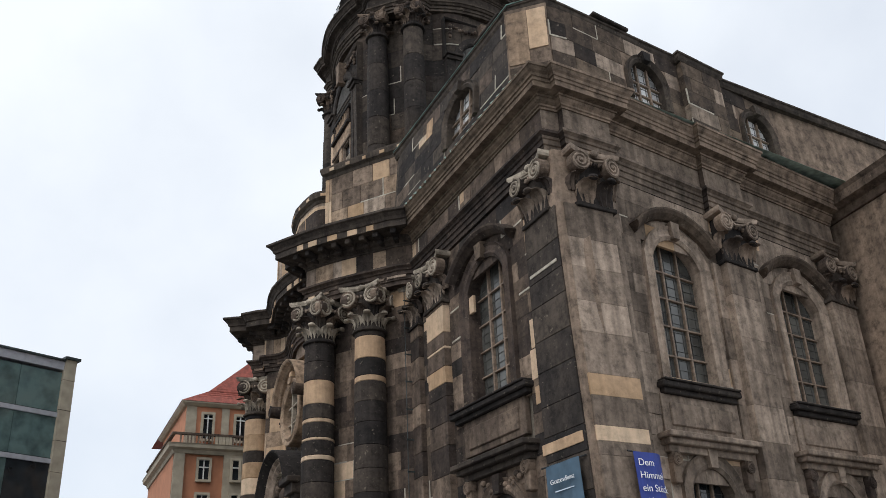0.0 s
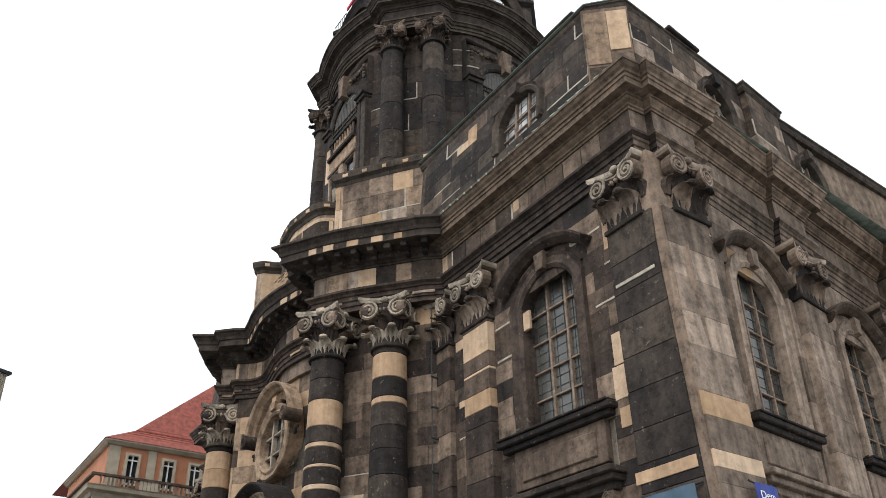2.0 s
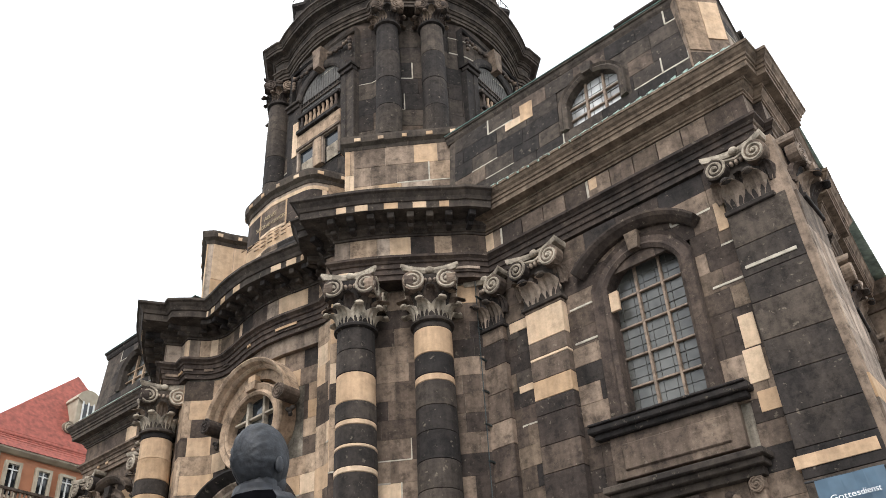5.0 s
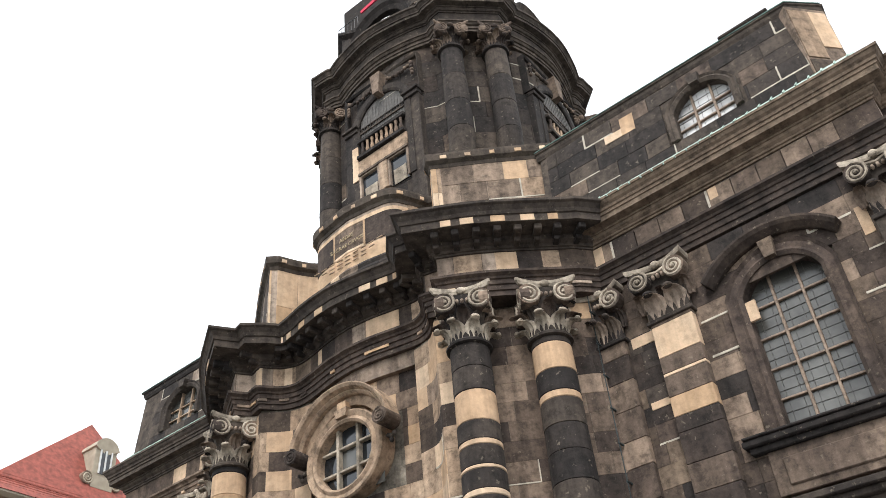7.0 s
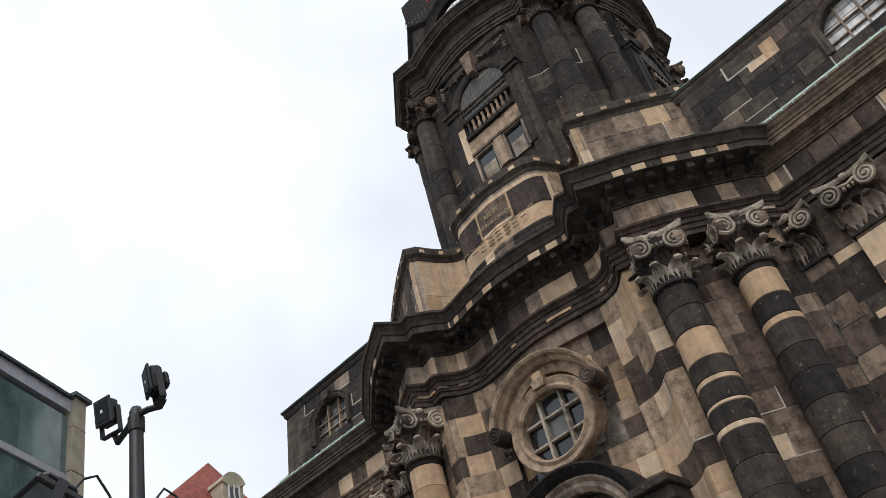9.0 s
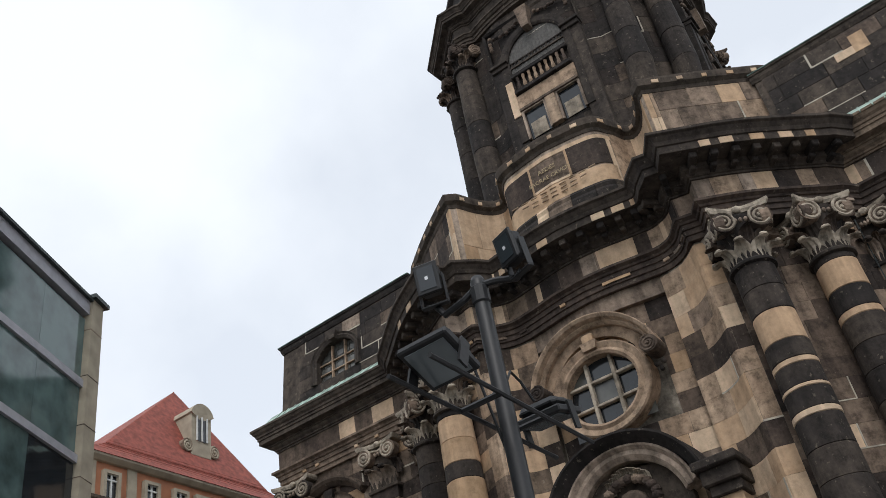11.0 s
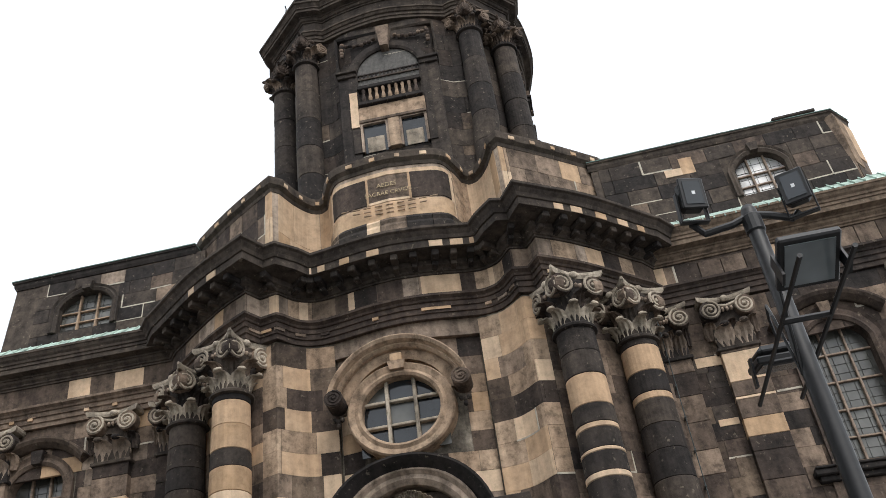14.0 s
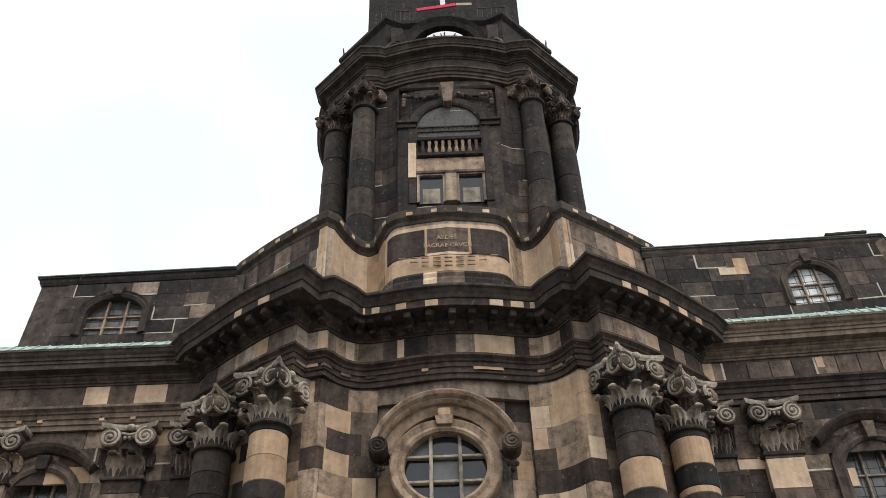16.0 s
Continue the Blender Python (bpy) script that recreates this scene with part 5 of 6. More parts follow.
# flag and cloth over the balcony
cf = Face(TC[0] - 2.9, TC[1], -1, 0); cf.t = Vector((0, 1))
flag = thing("hanging_flag", "white and red cloth flag hanging from the tower opening", "flag", *cf.pt(0), 24, "")
verts, faces = [], []
for i in range(13):
    for j in range(4):
        verts.append((-0.06 + 0.05 * j, 23.9 + 0.25 * i, 0.05 + 0.04 * math.sin(i * 0.9 + j)))
for i in range(12):
    for j in range(3):
        q = i * 4 + j
        faces.append((q, q + 1, q + 5, q + 4))
part("cloth", cf.put(bm_of(verts, faces)), m_cloth, flag)
drape = thing("balcony_cloth", "red cloth strip with a pale end draped over the balcony edge", "cloth", *cf.pt(0), 23.6)
part("red_strip", cf.sweep([(-0.35, 23.80), (0.1, 23.72), (0.75, 23.62)], [(-0.07, 0.16), (-0.07, 0.20), (0.05, 0.20), (0.05, 0.16)]), m_red, drape)
part("pale_end", cf.sweep([(-0.8, 23.78), (-0.36, 23.80)], [(-0.06, 0.16), (-0.06, 0.20), (0.05, 0.20), (0.05, 0.16)]), m_cream, drape)

# ---- banners on the corner ----
m_banner = plain("blue_banner_print", (0.022, 0.045, 0.26), 0.6, 0, 1.2, 0.15)
m_banner2 = plain("teal_banner_print", (0.065, 0.115, 0.165), 0.6, 0, 1.0, 0.35)
m_cloud = plain("white_cloud_print", (0.62, 0.70, 0.80), 0.6, 0, 3, 0.15)


def banner(name, face, s0, s1, z0, z1, o, mat, label):
    b = thing(name, label, "banner", *face.pt((s0 + s1) / 2, o), z0)
    n = 6
    verts = [(s0 + (s1 - s0) * i / n, z, o + 0.012 * math.sin(i * 1.7 + z) + d) for d in (0, 0.006) for z in (z0, (z0 + z1) / 2, z1) for i in range(n + 1)]
    faces = []
    m = n + 1
    for d in range(2):
        for r in range(2):
            for i in range(n):
                q = d * 3 * m + r * m + i
                faces.append((q, q + 1, q + m + 1, q + m))
    part("sheet", face.put(bm_of(verts, faces)), mat, b)
    part("top_bar", face.put(tube([(s0 - 0.06, z1 + 0.01, o - 0.1), (s1 + 0.10, z1 + 0.01, o + 0.0)], 0.016, 6)), m_black, b)
    return b


ban1 = banner("blue_banner", corner_side, -9.37, -8.77, 3.4, 5.42, 0.34, m_banner, "blue hanging banner with white words and a cloud")
for i, w in enumerate(("Dem", "Himmel", "ein Stück", "näher", "kommen")):
    t = lettering(w, 0.34, at(8.84, 11.42 - 0.37, 5.25 - 0.20 * i), SOUTH, m_white, ban1, "lettering", 0.004)
    x0 = min(v.co.x for v in t.data.vertices)
    for v in t.data.vertices:
        v.co.x += at(8.83, 0, 0).x - x0
for u, z, rx, rz in ((9.24, 4.66, 0.09, 0.05), (9.14, 4.58, 0.10, 0.05), (9.25, 4.40, 0.10, 0.07), (9.12, 4.34, 0.12, 0.06), (8.95, 4.16, 0.12, 0.07), (9.20, 4.10, 0.14, 0.08), (9.05, 3.92, 0.2, 0.08), (9.0, 3.7, 0.2, 0.1)):
    n = 20
    part("cloud", corner_side.put(bm_of([(-u + rx * math.cos(2 * math.pi * i / n) * (1 + 0.12 * math.sin(5 * i)), z + rz * math.sin(2 * math.pi * i / n), 0.362 + 0.002 * rx) for i in range(n)], [tuple(range(n))])), m_cloud, ban1)
ban2 = banner("teal_banner", front, 11.42, 12.22, 3.4, 5.38, 0.30, m_banner2, "blue-grey hanging banner with white words")
for w, size, z in (("Gottesdienst", 0.24, 5.10), ("Gebet", 0.20, 4.72), ("für Frieden und", 0.20, 4.58), ("Versöhnung", 0.20, 4.44)):
    lettering(w, size, at(WALL_X - 0.345, 11.82, z), WEST, m_white, ban2, "lettering", 0.004)
part("letter_bar", front.box(11.60, 12.04, 4.94, 4.955, 0.318, 0.325), m_cloud, ban2)

# ---- lamp mast ----
LX, LY = -3.70, 18.71
JZ = 4.41    # where the spotlights' arm crosses the pole
mast = thing("lamp_mast", "black steel lamp mast with two spotlights and two square floodlights", "lamp mast", LX, LY, GROUND)
part("pole", lathe([(0.055, GROUND), (0.051, 1.6), (0.041, JZ + 0.02), (0.030, JZ + 0.05)], LX, LY, 16), m_black, mast, smooth=True)
part("base_plate", lathe([(0.13, GROUND), (0.13, GROUND + 0.02), (0.07, GROUND + 0.05)], LX, LY, 16), m_black, mast)
part("collar", lathe([(0.042, JZ - 0.12), (0.050, JZ - 0.11), (0.050, JZ - 0.02), (0.042, JZ - 0.01)], LX, LY, 14), m_black, mast)
part("cross_arm", tube([(LX + 0.03, LY + 0.29, JZ + 0.03), (LX + 0.02, LY + 0.24, JZ - 0.05), (LX, LY + 0.10, JZ - 0.04), (LX, LY, JZ), (LX + 0.02, LY - 0.10, JZ - 0.01), (LX + 0.03, LY - 0.21, JZ - 0.05), (LX + 0.03, LY - 0.25, JZ - 0.02)], 0.020, 8), m_black, mast)
# Base colour lightened in place of a reflection on the front glass.
m_lens = glass("lamp_glass", (0.19, 0.215, 0.225), 0.1)
for dy, z, yaw in ((0.27, JZ + 0.16, 14), (-0.255, JZ + 0.085, -20)):
    m4 = Matrix.Translation(at(LX - 0.02, LY + dy, z)) @ Euler((0, radians(-8), radians(yaw))).to_matrix().to_4x4() @ Matrix.Translation(-ORIGIN)
    sp = part("spotlight", join(box(-0.05, 0.03, -0.062, 0.062, -0.085, 0.085, 0.018), box(0.03, 0.07, -0.04, 0.04, -0.05, 0.05, 0.015), box(-0.062, -0.046, -0.068, 0.068, -0.09, 0.09, 0.005)), m_black, mast, "black box spotlight")
    sp.data.transform(m4)
    yoke = part("yoke", join(box(-0.02, 0.02, -0.078, -0.069, -0.14, 0.03, 0.003), box(-0.02, 0.02, 0.069, 0.078, -0.14, 0.03, 0.003), box(-0.02, 0.02, -0.078, 0.078, -0.15, -0.138, 0.003)), m_black, sp)
    yoke.data.transform(m4)
    lens = part("lens", box(-0.066, -0.061, -0.048, 0.048, -0.068, 0.068), m_glass_dark, sp)
    lens.data.transform(m4)
    tag = part("type_plate", box(-0.0675, -0.0665, -0.009, 0.009, -0.012, 0.008), m_white, sp)
    tag.data.transform(m4)
for dy in (-0.11, 0.11):
    part("arm", tube([(LX - 0.76, LY + dy, 3.66), (LX + 0.66, LY + dy, 3.66)], 0.012, 6), m_black, mast)
for dx in (-0.22, 0.18):
    part("cross_bar", tube([(LX + dx, LY - 0.11, 3.66), (LX + dx, LY + 0.11, 3.66)], 0.015, 6), m_black, mast)
for dx, z, tilt in ((-0.52, 3.77, 22), (0.44, 3.77, -14)):
    m4 = Matrix.Translation(at(LX + dx, LY, z)) @ Euler((0, radians(tilt), 0)).to_matrix().to_4x4() @ Matrix.Translation(-ORIGIN)
    fld = part("floodlight", join(box(-0.135, 0.135, -0.135, 0.135, -0.01, 0.03, 0.008), box(-0.105, 0.105, -0.115, 0.115, 0.03, 0.09, 0.025)), m_black, mast, "square black floodlight with a glass front")
    fld.data.transform(m4)
    gl = part("front_glass", box(-0.108, 0.108, -0.108, 0.108, -0.016, -0.011), m_lens, fld)
    gl.data.transform(m4)
    for k in (-1, 1):
        fin = part("bracket", box(-0.03, 0.03, k * 0.14 - 0.006, k * 0.14 + 0.006, -0.10, 0.05), m_black, fld)
        fin.data.transform(m4)
    part("cable", tube([(LX, LY + 0.04, z - 0.28), (LX + dx * 0.14, LY + 0.04, z - 0.08), (LX + dx * 0.28, LY + 0.04, z + 0.11), (LX + dx * 0.44, LY + 0.03, z + 0.21), (LX + dx * 0.60, LY + 0.02, z + 0.17), (LX + dx * 0.74, LY, z + 0.07)], 0.008, 6), m_black, mast)

# ---- bust on its pedestal ----
BX, BY = -1.50, 11.24
BS, BZ = 1.18, 2.885
fwd = Vector((0.985, 0.13)).normalized()
lat = Vector((-fwd.y, fwd.x))


def bust_mesh():
    """A bust cut square at the chest: smooth head, ears, neck, coat collar and shoulders with a flat back."""
    head = ball(0, 0, 2.935, 0.104, 0.090, 0.124, 96, 56)
    for v in head.verts:
        if v.co.z < 2.9:
            k = (2.9 - v.co.z) / 0.1
            v.co.x = v.co.x * (1 - 0.18 * k) + 0.03 * k * max(0, v.co.x) / 0.1
            v.co.y *= 1 - 0.22 * k
        if v.co.x < 0.03:
            t = math.atan2(v.co.y, v.co.z - 2.88)
            v.co.x += 0.0016 * math.sin(23 * t + 16 * v.co.z) + 0.0013 * math.sin(41 * t - 9 * v.co.z)
    ears = [ball(0.0, u * 0.088, 2.895, 0.018, 0.011, 0.030, 10, 8) for u in (-1, 1)]
    neck = lathe([(0.070, 2.72), (0.060, 2.81), (0.066, 2.88)], 0.0, 0.0, 16)
    jaw = ball(0.05, 0, 2.86, 0.055, 0.06, 0.06, 12, 8)
    nose = ball(0.108, 0, 2.91, 0.02, 0.014, 0.025, 8, 6)
    out = [(-0.178, 2.745), (-0.160, 2.768), (-0.08, 2.785), (0.0, 2.79), (0.08, 2.765), (0.15, 2.71), (0.178, 2.68), (0.150, 2.50), (-0.165, 2.50)]
    n = len(out)
    verts = [(-0.10, y, z) for y, z in out] + [(-0.02, y * 1.02, z + 0.01) for y, z in out] + [(0.08, y * 0.94, z - 0.02) for y, z in out] + [(0.13, y * 0.7, z - 0.06 if z > 2.5 else z) for y, z in out]
    faces = [tuple(range(n)), tuple(range(3 * n, 4 * n))]
    for r in range(3):
        faces += [(r * n + i, r * n + (i + 1) % n, (r + 1) * n + (i + 1) % n, (r + 1) * n + i) for i in range(n)]
    body = bm_of(verts, faces)
    # The flat back takes the second, near-black material.
    for fc in body.faces:
        if all(v.co.x < -0.09 for v in fc.verts):
            fc.material_index = 1
    collar = lathe([(0.10, 2.74), (0.085, 2.80), (0.078, 2.83), (0.07, 2.82)], 0.0, 0.0, 18)
    bm = join(head, *ears, neck, jaw, nose, body, collar)
    for v in bm.verts:
        q = (fwd * v.co.x + lat * v.co.y) * BS
        v.co = (BX + q.x, BY + q.y, (v.co.z - 3.065) * BS + BZ)
    return bm


bust = tagged(part("bust", bust_mesh(), m_bronze, second=m_matt), "dark grey bronze bust of a bareheaded man seen from behind", "bust")
for f in bust.data.polygons:
    f.use_smooth = len(f.vertices) == 4 and f.area < 0.02
ped = thing("pedestal", "grey stone pedestal carrying the bronze bust", "pedestal", BX, BY, GROUND)


def ped_box(w, z0, z1, bev=0.01):
    b = box(-w, w, -w, w, z0, z1, bev)
    for v in b.verts:
        q = (fwd * v.co.x + lat * v.co.y) * BS
        v.co = (BX + q.x, BY + q.y, (v.co.z - 3.065) * BS + BZ)
    return b


m_granite = plain("grey_granite", (0.22, 0.22, 0.215), 0.55, 0, 18, 0.35)
part("cap", join(ped_box(0.215, 2.455, 2.50), ped_box(0.20, 2.34, 2.455)), m_granite, ped)
part("shaft", ped_box(0.185, 1.50, 2.34), m_granite, ped)
part("plinth", ped_box(0.26, (GROUND - BZ) / BS + 3.065, 1.50), m_granite, ped)

# ---- buildings across the street ----
def house_window(f, s, w, z0, z1, parent, lights=2, rows=2):
    wd = part("window", f.sweep([(s - w / 2, z0), (s - w / 2, z1), (s + w / 2, z1), (s + w / 2, z0)], [(-0.03, -0.1), (-0.03, 0.04), (0.06, 0.04), (0.06, -0.1)], closed=True), m_cream, parent, "white-framed window in a pale stone surround")
    part("pane", f.box(s - w / 2, s + w / 2, z0, z1, -0.10, -0.06), m_glass_dark, wd)
    for i in range(lights + 1):
        u = s - w / 2 + w * i / lights
        part("window_frame", f.box(u - 0.022, u + 0.022, z0, z1, -0.06, -0.01), m_barwhite, wd)
    for z in (z0 + 0.02, z0 + (z1 - z0) * 0.62, z1 - 0.02):
        part("window_frame", f.box(s - w / 2, s + w / 2, z - 0.02, z + 0.02, -0.06, -0.012), m_barwhite, wd)
    part("window_sill", f.box(s - w / 2 - 0.05, s + w / 2 + 0.05, z0 - 0.07, z0 - 0.02, -0.06, 0.08, 0.005), m_cream, wd)


HY = 37.5
hf = Face(0, HY, 0, -1); hf.t = Vector((-1, 0))
house = thing("corner_house", "orange and cream plastered corner house with red hipped tile roof", "house", 10.5, 40, GROUND)
part("wall", box(6.35, 14.6, HY + 0.1, 44.5, GROUND, 13.3), m_orange, house, "orange plaster wall")
part("attic_storey", box(6.75, 14.15, HY + 0.45, 44, 13.3, 14.45), m_orange, house)
for x0, x1 in ((6.35, 6.75), (8.25, 10.2), (10.4, 12.4), (13.9, 14.6)):
    part("stone_pilaster", hf.box(-x1, -x0, GROUND, 13.1, -0.2, 0.05), m_cream, house, "cream stone strip")
for x0, x1 in ((6.75, 7.15), (8.15, 8.45), (12.2, 12.5), (13.8, 14.15)):
    part("stone_pilaster", box(x0, x1, HY + 0.40, HY + 0.5, 13.3, 14.45), m_cream, house)
part("main_cornice", sweep([(6.35, 44.5), (6.35, HY), (14.6, HY), (14.6, 44.5)][::-1], [(-0.2, 12.95), (0.05, 12.95), (0.10, 13.08), (0.25, 13.14), (0.27, 13.26), (0.30, 13.30), (-0.2, 13.32)]), m_cream, house)
part("balustrade_rail", sweep([(6.35, 44.5), (6.35, HY), (14.6, HY), (14.6, 44.5)][::-1], [(0.02, 13.66), (0.16, 13.66), (0.16, 13.74), (0.02, 13.74)]), m_soot, house)
for i in range(60):
    u = 6.5 + i * 0.135
    if (i // 5) % 3 == 2:
        part("balustrade_panel", box(u, u + 0.12, HY - 0.14, HY - 0.04, 13.32, 13.66), m_cream, house)
    else:
        part("baluster", box(u, u + 0.06, HY - 0.12, HY - 0.06, 13.32, 13.66, 0.01), m_brown, house)
part("eave", sweep([(6.75, 44), (6.75, HY + 0.45), (14.15, HY + 0.45), (14.15, 44)][::-1], [(-0.2, 14.4), (0.10, 14.42), (0.22, 14.52), (0.22, 14.58), (-0.2, 14.6)]), m_cream, house)
apex, apex2 = (11.6, 40.2, 18.5), (11.9, 43.0, 18.5)
b = [(6.5, HY + 0.2, 14.58), (14.4, HY + 0.2, 14.58), (14.4, 46, 14.58), (6.5, 46, 14.58)]
# the roof sweeps out towards its foot
def kick(p, q, t=0.22, drop=0.32):
    return tuple(p[i] + (q[i] - p[i]) * t - (drop if i == 2 else 0) for i in range(3))
kk = [kick(b[0], apex), kick(b[1], apex), kick(b[2], apex2), kick(b[3], apex2)]
part("roof", bm_of(b + kk + [apex, apex2], [(0, 1, 5, 4), (1, 2, 6, 5), (2, 3, 7, 6), (3, 0, 4, 7), (4, 5, 8), (5, 6, 9, 8), (6, 7, 9), (7, 4, 8, 9), (0, 1, 2, 3)]), m_roof, house, "red clay tile hipped roof")
for i in range(26):
    t = i / 26
    y = HY + 0.25 + t * 2.5
    z = 14.60 + t * 3.6 - 0.32 * math.sin(math.pi * t) * 0.8
    x0, x1 = 6.6 + t * 4.8, 14.3 - t * 2.6
    part("tile_course", box(x0 + 0.15, x1 - 0.1, y, y + 0.12, z - 0.03, z + 0.012), m_roof, house)
hd = Face(0, HY + 0.75, 0, -1); hd.t = Vector((-1, 0))
dorm = part("dormer", hd.put(join(box(-11.75, -10.95, 15.75, 17.00, -1.2, -0.35, 0.01), sweep(arc(0.40, 0.30, 17.00, 10, -11.35), [(-0.35, -1.2), (-0.35, -0.33), (0.06, -0.28), (0.06, -1.2)]), volute(-11.88, 16.00, 0.2, -0.8, -0.35, -1), volute(-10.82, 16.00, 0.2, -0.8, -0.35, 1))), m_cream, house, "cream stone dormer with scrolled gable")
part("dormer_pane", hd.box(-11.55, -11.15, 16.20, 16.95, -0.36, -0.33), m_glass_dark, dorm)
for u in (-11.55, -11.35, -11.15):
    part("window_frame", hd.box(u - 0.025, u + 0.025, 16.20, 16.95, -0.34, -0.30), m_barwhite, dorm)
hf_strip = Face(0, HY - 0.16, 0, -1); hf_strip.t = Vector((-1, 0))
hf_wall = Face(0, HY - 0.01, 0, -1); hf_wall.t = Vector((-1, 0))
for fl_i in range(6):
    zb = 11.95 - 1.34 * fl_i
    if zb < GROUND + 0.5:
        break
    house_window(hf_wall, -7.5, 0.46, zb, zb + 0.82, house)
    for c in (9.2, 11.4):
        for du in (-0.5, 0, 0.5):
            house_window(hf_strip, -(c + du), 0.42 if du == 0 else 0.30, zb, zb + 0.82, house, 2 if du == 0 else 1)
    house_window(hf_wall, -13.2, 0.46, zb, zb + 0.82, house)
for u in (7.6, 8.9, 9.9, 10.7, 11.6, 13.1):
    af = Face(0, HY + 0.33, 0, -1); af.t = Vector((-1, 0))
    house_window(af, -u, 0.42, 13.62, 14.12, house)

for ob in house.children_recursive:
    for v in ob.data.vertices:
        z = v.co.z / K + 0.827
        v.co.z += K * (-0.95 if z < 13.8 else -0.4 if z < 14.6 else -0.4 * clamp01((18.5 - z) / 3.9))
house.location += Vector((-0.45, -1.59, -1.03)) * K

GY = 30.2
gf = Face(0, GY, 0, -1); gf.t = Vector((-1, 0))
office = thing("office_building", "modern office building with green-tinted glass front and pale stone end pier", "office building", -4, 32, GROUND)
part("core", box(-14, 1.7, GY + 0.25, 34, GROUND, 12.2), m_black, office)
part("end_pier", box(1.78, 2.15, GY - 0.1, 34, GROUND, 12.62), m_cream, office, "pale stone end pier")
for i in range(12):
    part("pier_joint", box(1.775, 2.155, GY - 0.105, GY + 0.2, 1.5 + 0.95 * i, 1.515 + 0.95 * i), m_soot, office)
part("pier_cap", box(1.74, 2.24, GY - 0.18, 34, 12.62, 12.70), m_lead, office)
part("parapet", box(-14, 1.78, GY - 0.05, GY + 0.3, 12.28, 12.55), m_band, office)
part("roof_edge", box(-14, 1.78, GY - 0.12, 34, 12.55, 12.61), m_lead, office)
for fl_i in range(9):
    zb = 10.95 - 1.42 * fl_i
    if zb < GROUND:
        break
    part("floor_band", gf.box(-1.78, 14, zb - 0.17, zb - 0.03, -0.25, 0.03), m_band, office)
    # Solid dark strip paints the shadow gap above each floor band.
    part("band_shadow_gap", gf.box(-1.78, 14, zb - 0.03, zb, -0.25, 0.0), m_lead, office)
    for i in range(12):
        x1 = 1.78 - i * 1.3
        part("pane", gf.box(-x1 + 0.006, -x1 + 1.294, zb, zb + 1.25, -0.16, -0.03 + 0.004 * (i % 3)), m_glass_green if fl_i < 2 or i % 2 else m_glass_dark, office)
corner = at(2.15, GY, 0)
office.matrix_world = Matrix.Translation(Vector((-0.44, -0.60, -0.49)) * K) @ Matrix.Translation(corner) @ Matrix.Rotation(radians(24), 4, "Z") @ Matrix.Translation(-corner) @ office.matrix_world

# ---- masonry: dressed blocks of the walls ----
f_line = Line([(WALL_X, 11.4), (WALL_X, 17.3)])
hole = lambda h, m=0.24: (h[0] - h[1] - m - 11.4, h[0] + h[1] + m - 11.4, h[2] - 0.05, h[3] + h[4] * 0.7)
blocks(f_line, 5.0, 10.84, 0.37, 0.80, wall_near, m_soot, 0.0, 5.9, [hole(WIN_F), (1.4, 3.66, 5.6, 7.0)], seed=3, light=0.58, mats=(m_umber, m_umber, m_deep), lines=0.10, gap=0.0035)
blocks(f_line, GROUND, 5.0, 0.42, 0.95, wall_near, m_umber, 0.0, 5.9, [hole(WIN_F_LOW)], seed=4)
# replaced stones of the near wing: (from, to, bottom, top)
for s0, s1, z0, z1 in ((12.40, 12.92, 8.71, 8.75), (11.45, 12.28, 8.73, 8.785), (12.42, 12.66, 7.62, 8.14), (12.44, 12.72, 7.06, 7.60), (12.40, 12.58, 9.62, 10.15), (11.40, 12.40, 5.62, 5.80),
                       (12.36, 12.66, 6.60, 6.92), (14.56, 14.80, 9.05, 9.42), (14.80, 15.50, 8.70, 8.745), (14.77, 14.81, 8.72, 9.05), (14.80, 15.52, 9.40, 9.44), (16.36, 16.72, 8.20, 8.34), (16.30, 16.80, 9.50, 9.72)):
    part("stone_block", front.box(s0, s1, z0, z1, -0.03, 0.024 if s0 > 12.3 else 0.186, 0.004), m_mortar if z1 - z0 < 0.09 else m_new, wall_near)
g_line = Line([(WALL_X, mirror(17.4)), (WALL_X, FAR_Y - 0.1)])
gs = WIN_FF[0] - mirror(17.4)
blocks(g_line, 5.0, 10.84, 0.37, 0.75, wall_far, m_soot, 0.1, g_line.length, [(gs - 0.8, gs + 0.8, 6.0, 9.9)], seed=5, light=0.42, mats=(m_new, m_brown, m_brown), lines=0.12)
s_line = Line([(17.4, SIDE_Y), (8.9, SIDE_Y)])
sh = lambda h: (17.4 + h[0] - h[1] - 0.24, 17.4 + h[0] + h[1] + 0.24, h[2] - 0.05, h[3] + h[4] * 0.7)
blocks(s_line, 3.0, 10.84, 0.38, 0.85, wall_side, m_brown, 0.0, 8.4, [sh(WIN_S1), sh(WIN_S2), sh(WIN_S1L), sh(WIN_S2L)], seed=6, light=0.04, mats=m_new, lines=0.06, gap=0.003)
b_line = Line(BODY_HALF)
bf_line = Line(flip(BODY_HALF))
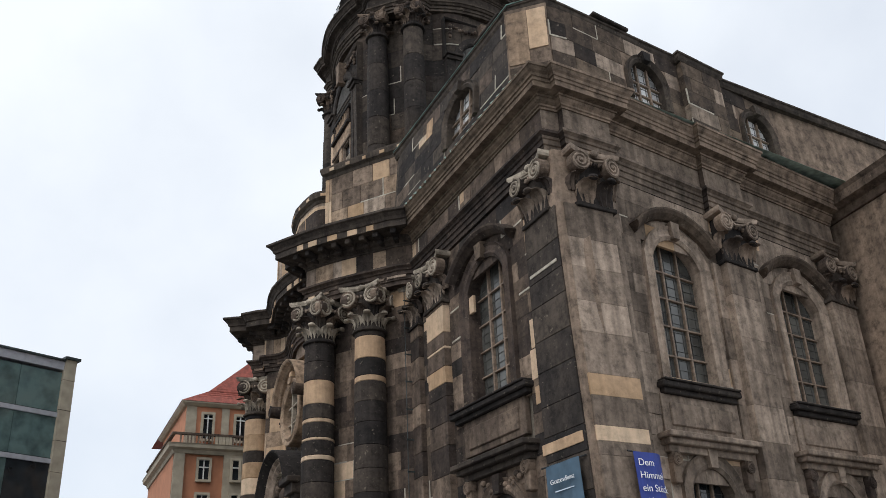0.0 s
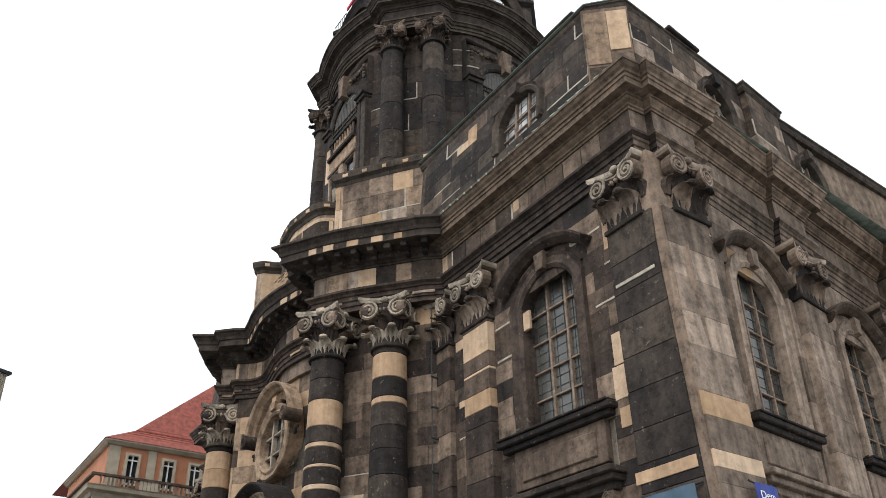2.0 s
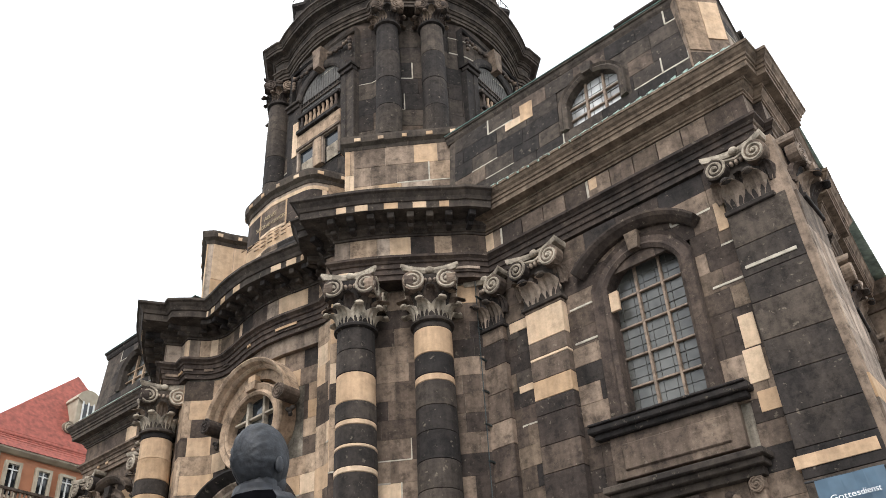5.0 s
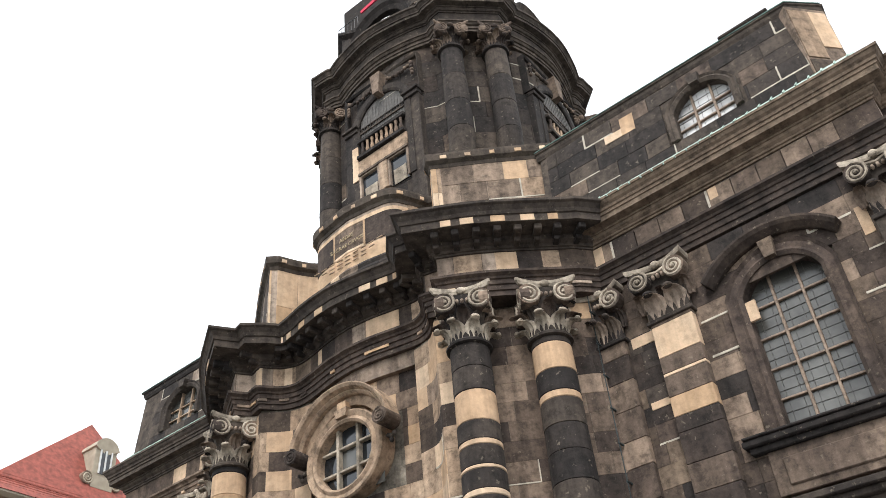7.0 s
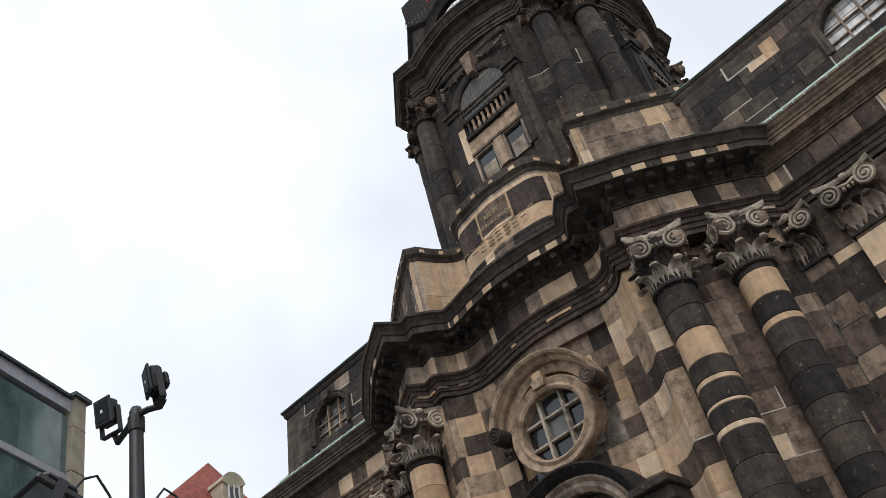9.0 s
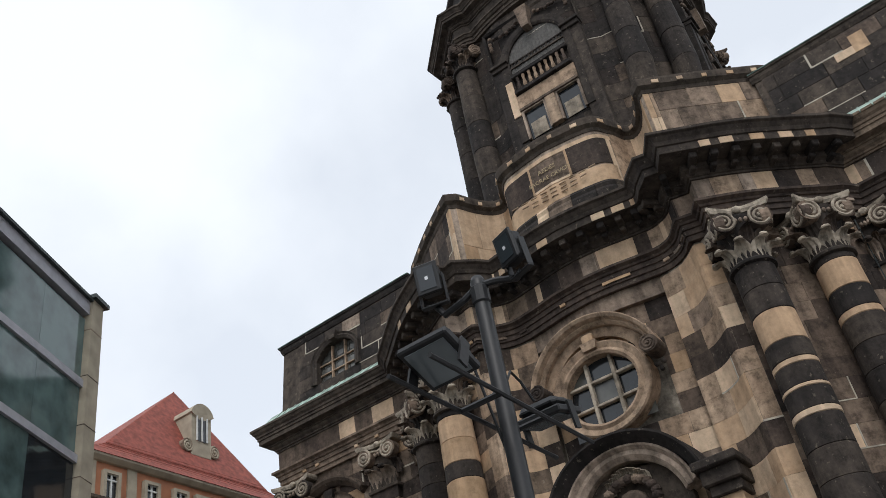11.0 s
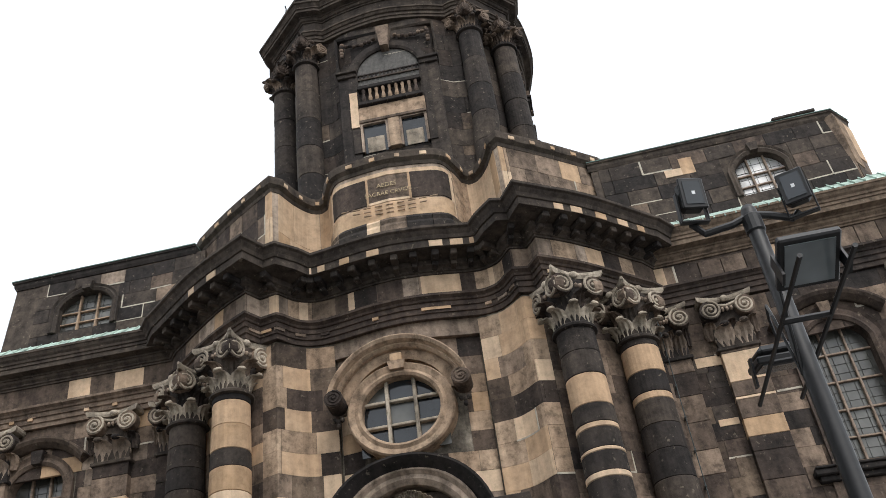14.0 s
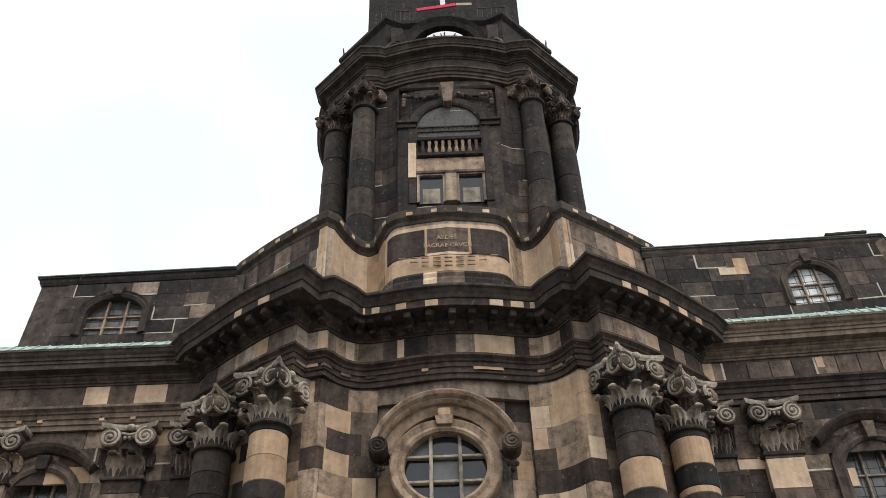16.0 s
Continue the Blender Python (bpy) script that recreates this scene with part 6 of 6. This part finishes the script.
# wall behind the columns is dark, the pier and the bowed bay are patched with new stone
s_pier = s_of(b_line, 19.45)
blocks(b_line, 4.5, 10.8, 0.40, 0.60, wall_body, m_soot, 0.0, s_pier, seed=7, light=0.06, mats=m_new, lines=0.10, gap=0.003)
blocks(b_line, 4.5, 10.8, 0.44, 0.62, wall_body, m_new, s_pier, b_line.length, seed=38, light=0.40, mats=(m_soot, m_ring, m_umber), lines=0.08, gap=0.003)
sp2 = bf_line.length - s_pier
blocks(bf_line, 4.5, 10.8, 0.44, 0.62, wall_body, m_new, 0.0, sp2, seed=29, light=0.44, mats=(m_soot, m_ring, m_umber), lines=0.08, gap=0.003)
blocks(bf_line, 4.5, 10.8, 0.40, 0.60, wall_body, m_soot, sp2, bf_line.length, seed=10, light=0.12, mats=m_new, lines=0.10, gap=0.003)
bow = Line(whole(BOW_HALF))
bm_mid = bow.length / 2
blocks(bow, 4.5, 10.5, 0.40, 0.60, wall_body, m_soot, 0.03, bow.length - 0.03, [(bm_mid - 0.95, bm_mid + 0.95, 8.0, 9.75)], seed=12, light=0.62, mats=(m_new, m_ring, m_new, m_brown), lines=0.10, gap=0.004)
part("panel_head", sweep(bow.sub(0.02, bow.length - 0.02), [(-0.05, 10.50), (0.12, 10.50), (0.12, 10.9), (-0.05, 10.9)]), m_brown, wall_body)

# attic of the wings: courses, leaning with the wall
before = set(attic.children) | set(attic_f.children)
a_line = Line([(AX, 12.18), (AX, 17.6)])
off = AW[0] - 12.18
blocks(a_line, 12.55, 14.48, 0.42, 0.72, attic, m_deep, None, None, [(off - 0.8, off + 0.8, 12.8, 14.05)], seed=14, light=0.10, mats=m_soot, lines=0.20)
af_line = Line([(AX, 26.6), (AX, AYF - 0.62)])
off = AWF[0] - 26.6
blocks(af_line, 12.55, 14.48, 0.42, 0.62, attic_f, m_deep, None, None, [(off - 0.7, off + 0.7, 12.8, 14.05)], seed=15, light=0.14, mats=(m_brown, m_soot), lines=0.20)
part("stone_block", sweep([(AX, 15.58), (AX, 15.88)], [(-0.05, 13.88), (0.02, 13.88), (0.02, 14.34), (-0.05, 14.34)]), m_new, attic)
part("stone_block", sweep([(AX, 15.88), (AX, 16.26)], [(-0.05, 13.88), (0.021, 13.88), (0.021, 14.08), (-0.05, 14.08)]), m_new, attic)
for ob in (set(attic.children) | set(attic_f.children)) - before:
    for v in ob.data.vertices:
        k = (v.co.z - ORIGIN.z) / K - 12.5
        v.co.x += LEAN_X * max(0, k) * K
before = set(attic.children)
as_line = Line([(21.0, AY), (8.66, AY)])
blocks(as_line, 12.55, 14.48, 0.42, 0.8, attic, m_umber, None, None, [(21.0 - 13.9, 21.0 - 12.57, 12.4, 14.6)] + [(21.0 - x - 0.7, 21.0 - x + 0.7, 12.8, 14.05) for x in (11.4, 15.2)], seed=16, light=0.2, mats=m_brown, lines=0.1)
blocks(Line([(13.90, AY - 0.16), (12.57, AY - 0.16)]), 12.55, 14.48, 0.42, 0.7, attic, m_umber, None, None, seed=17, light=0.2, mats=m_brown, depth=0.18, lines=0.2)
for ob in set(attic.children) - before:
    for v in ob.data.vertices:
        k = (v.co.z - ORIGIN.z) / K - 12.5
        v.co.y += LEAN_Y * max(0, k) * K
# attic of the middle: piers and hollows between
am = Line(ATTIC)
half = am.length / 2
pier_s = s_of(am, 19.64)
blocks(am, 12.62, 14.62, 0.50, 0.55, attic_m, m_soot, 0.1, pier_s - 0.22, seed=43, light=0.36, mats=(m_ring, m_new, m_brown), lines=0.18)
blocks(am, 12.62, 14.62, 0.64, 0.20, attic_m, m_new, pier_s - 0.22, pier_s, seed=44, light=0.3, mats=m_ring)
blocks(am, 12.62, 14.62, 0.95, 0.85, attic_m, m_new, pier_s + 0.12, half - 1.5, seed=45, light=0.3, mats=m_ring)
blocks(am, 12.62, 14.62, 0.95, 0.85, attic_m, m_new, half + 1.5, am.length - pier_s - 0.12, seed=46, light=0.3, mats=m_ring)
blocks(am, 12.62, 14.62, 0.64, 0.20, attic_m, m_new, am.length - pier_s, am.length - pier_s + 0.22, seed=47, light=0.3, mats=m_ring)
blocks(am, 12.62, 14.62, 0.50, 0.55, attic_m, m_soot, am.length - pier_s + 0.22, am.length - 0.1, seed=18, light=0.36, mats=(m_ring, m_new, m_brown), lines=0.15)

# pale dashes along the coping of the middle attic
for i in range(26):
    s = 0.4 + i * (am.length - 0.8) / 25
    part("stone_block", sweep(am.sub(s - 0.05 - 0.02 * (i % 3), s + 0.05), [(0.0, 14.775), (0.146, 14.775), (0.146, 14.86), (0.0, 14.86)]), m_new if i % 4 else m_ring, attic_m)

# tower courses on the sides that are seen
ring_pts = tower_ring(T_BODY)
tl = Line(ring_pts + [ring_pts[0]])
cuts = [s for s, q in zip(tl.s, tl.p)]
seen = []
for i in range(len(tl.p) - 1):
    m = (tl.p[i] + tl.p[i + 1]) / 2
    if m.x < TC[0] + 0.5 or (m.y < TC[1] - 1.5 and m.x < TC[0] + 2.4):
        seen.append(i)
runs = []
for i in seen:
    if runs and runs[-1][1] == i:
        runs[-1][1] = i + 1
    else:
        runs.append([i, i + 1])
for a, b in runs:
    blocks(tl, 14.0, 20.66, 0.55, 0.85, tower, m_deep, tl.s[a] + 0.02, tl.s[b] - 0.02, seed=19 + a, light=0.22, mats=m_umber, lines=0.14)


# lightning conductor beside the columns
rod = thing("lightning_conductor", "thin dark lightning conductor clipped to the sandstone wall", "cable", 8.03, 17.30, GROUND)
part("wire", tube([(8.03, 17.30, GROUND), (8.03, 17.30, 10.8)], 0.010, 6), m_lead, rod)
for i in range(14):
    part("clip", box(8.01, 8.32, 17.285, 17.315, 1.6 + 0.68 * i, 1.63 + 0.68 * i), m_lead, rod)

# ---- church warped to fit the camera's view: near corner back, up; side wall angled ----
def view_warp(x, y, z):
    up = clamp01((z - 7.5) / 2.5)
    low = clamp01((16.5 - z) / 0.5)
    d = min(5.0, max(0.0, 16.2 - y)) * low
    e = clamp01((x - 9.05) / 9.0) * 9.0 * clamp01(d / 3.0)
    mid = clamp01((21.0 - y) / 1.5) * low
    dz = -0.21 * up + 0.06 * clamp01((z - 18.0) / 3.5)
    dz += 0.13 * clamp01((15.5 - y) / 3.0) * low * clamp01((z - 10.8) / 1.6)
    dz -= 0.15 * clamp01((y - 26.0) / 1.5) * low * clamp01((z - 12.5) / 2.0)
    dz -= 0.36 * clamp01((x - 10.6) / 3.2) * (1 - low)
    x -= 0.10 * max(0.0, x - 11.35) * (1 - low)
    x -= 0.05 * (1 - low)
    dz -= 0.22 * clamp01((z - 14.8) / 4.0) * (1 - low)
    corner_push = 0.06 * max(0.0, 9.0 - z) * clamp01((12.6 - y) / 0.8) * clamp01((10.0 - x) / 0.8)
    return (x + 0.10 * d - 0.10 * e, y + 0.12 * mid + 0.05 * d + SPLAY * e - corner_push, z + dz + (0.088 * d - 0.064 * e) * up)


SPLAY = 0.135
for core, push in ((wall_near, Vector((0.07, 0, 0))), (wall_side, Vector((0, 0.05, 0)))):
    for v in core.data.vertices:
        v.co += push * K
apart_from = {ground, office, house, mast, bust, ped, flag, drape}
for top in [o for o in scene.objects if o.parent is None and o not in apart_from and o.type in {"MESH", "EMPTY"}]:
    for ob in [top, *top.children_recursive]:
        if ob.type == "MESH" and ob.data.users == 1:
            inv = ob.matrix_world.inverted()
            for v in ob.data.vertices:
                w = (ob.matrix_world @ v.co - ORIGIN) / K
                v.co = inv @ at(*view_warp(*w))
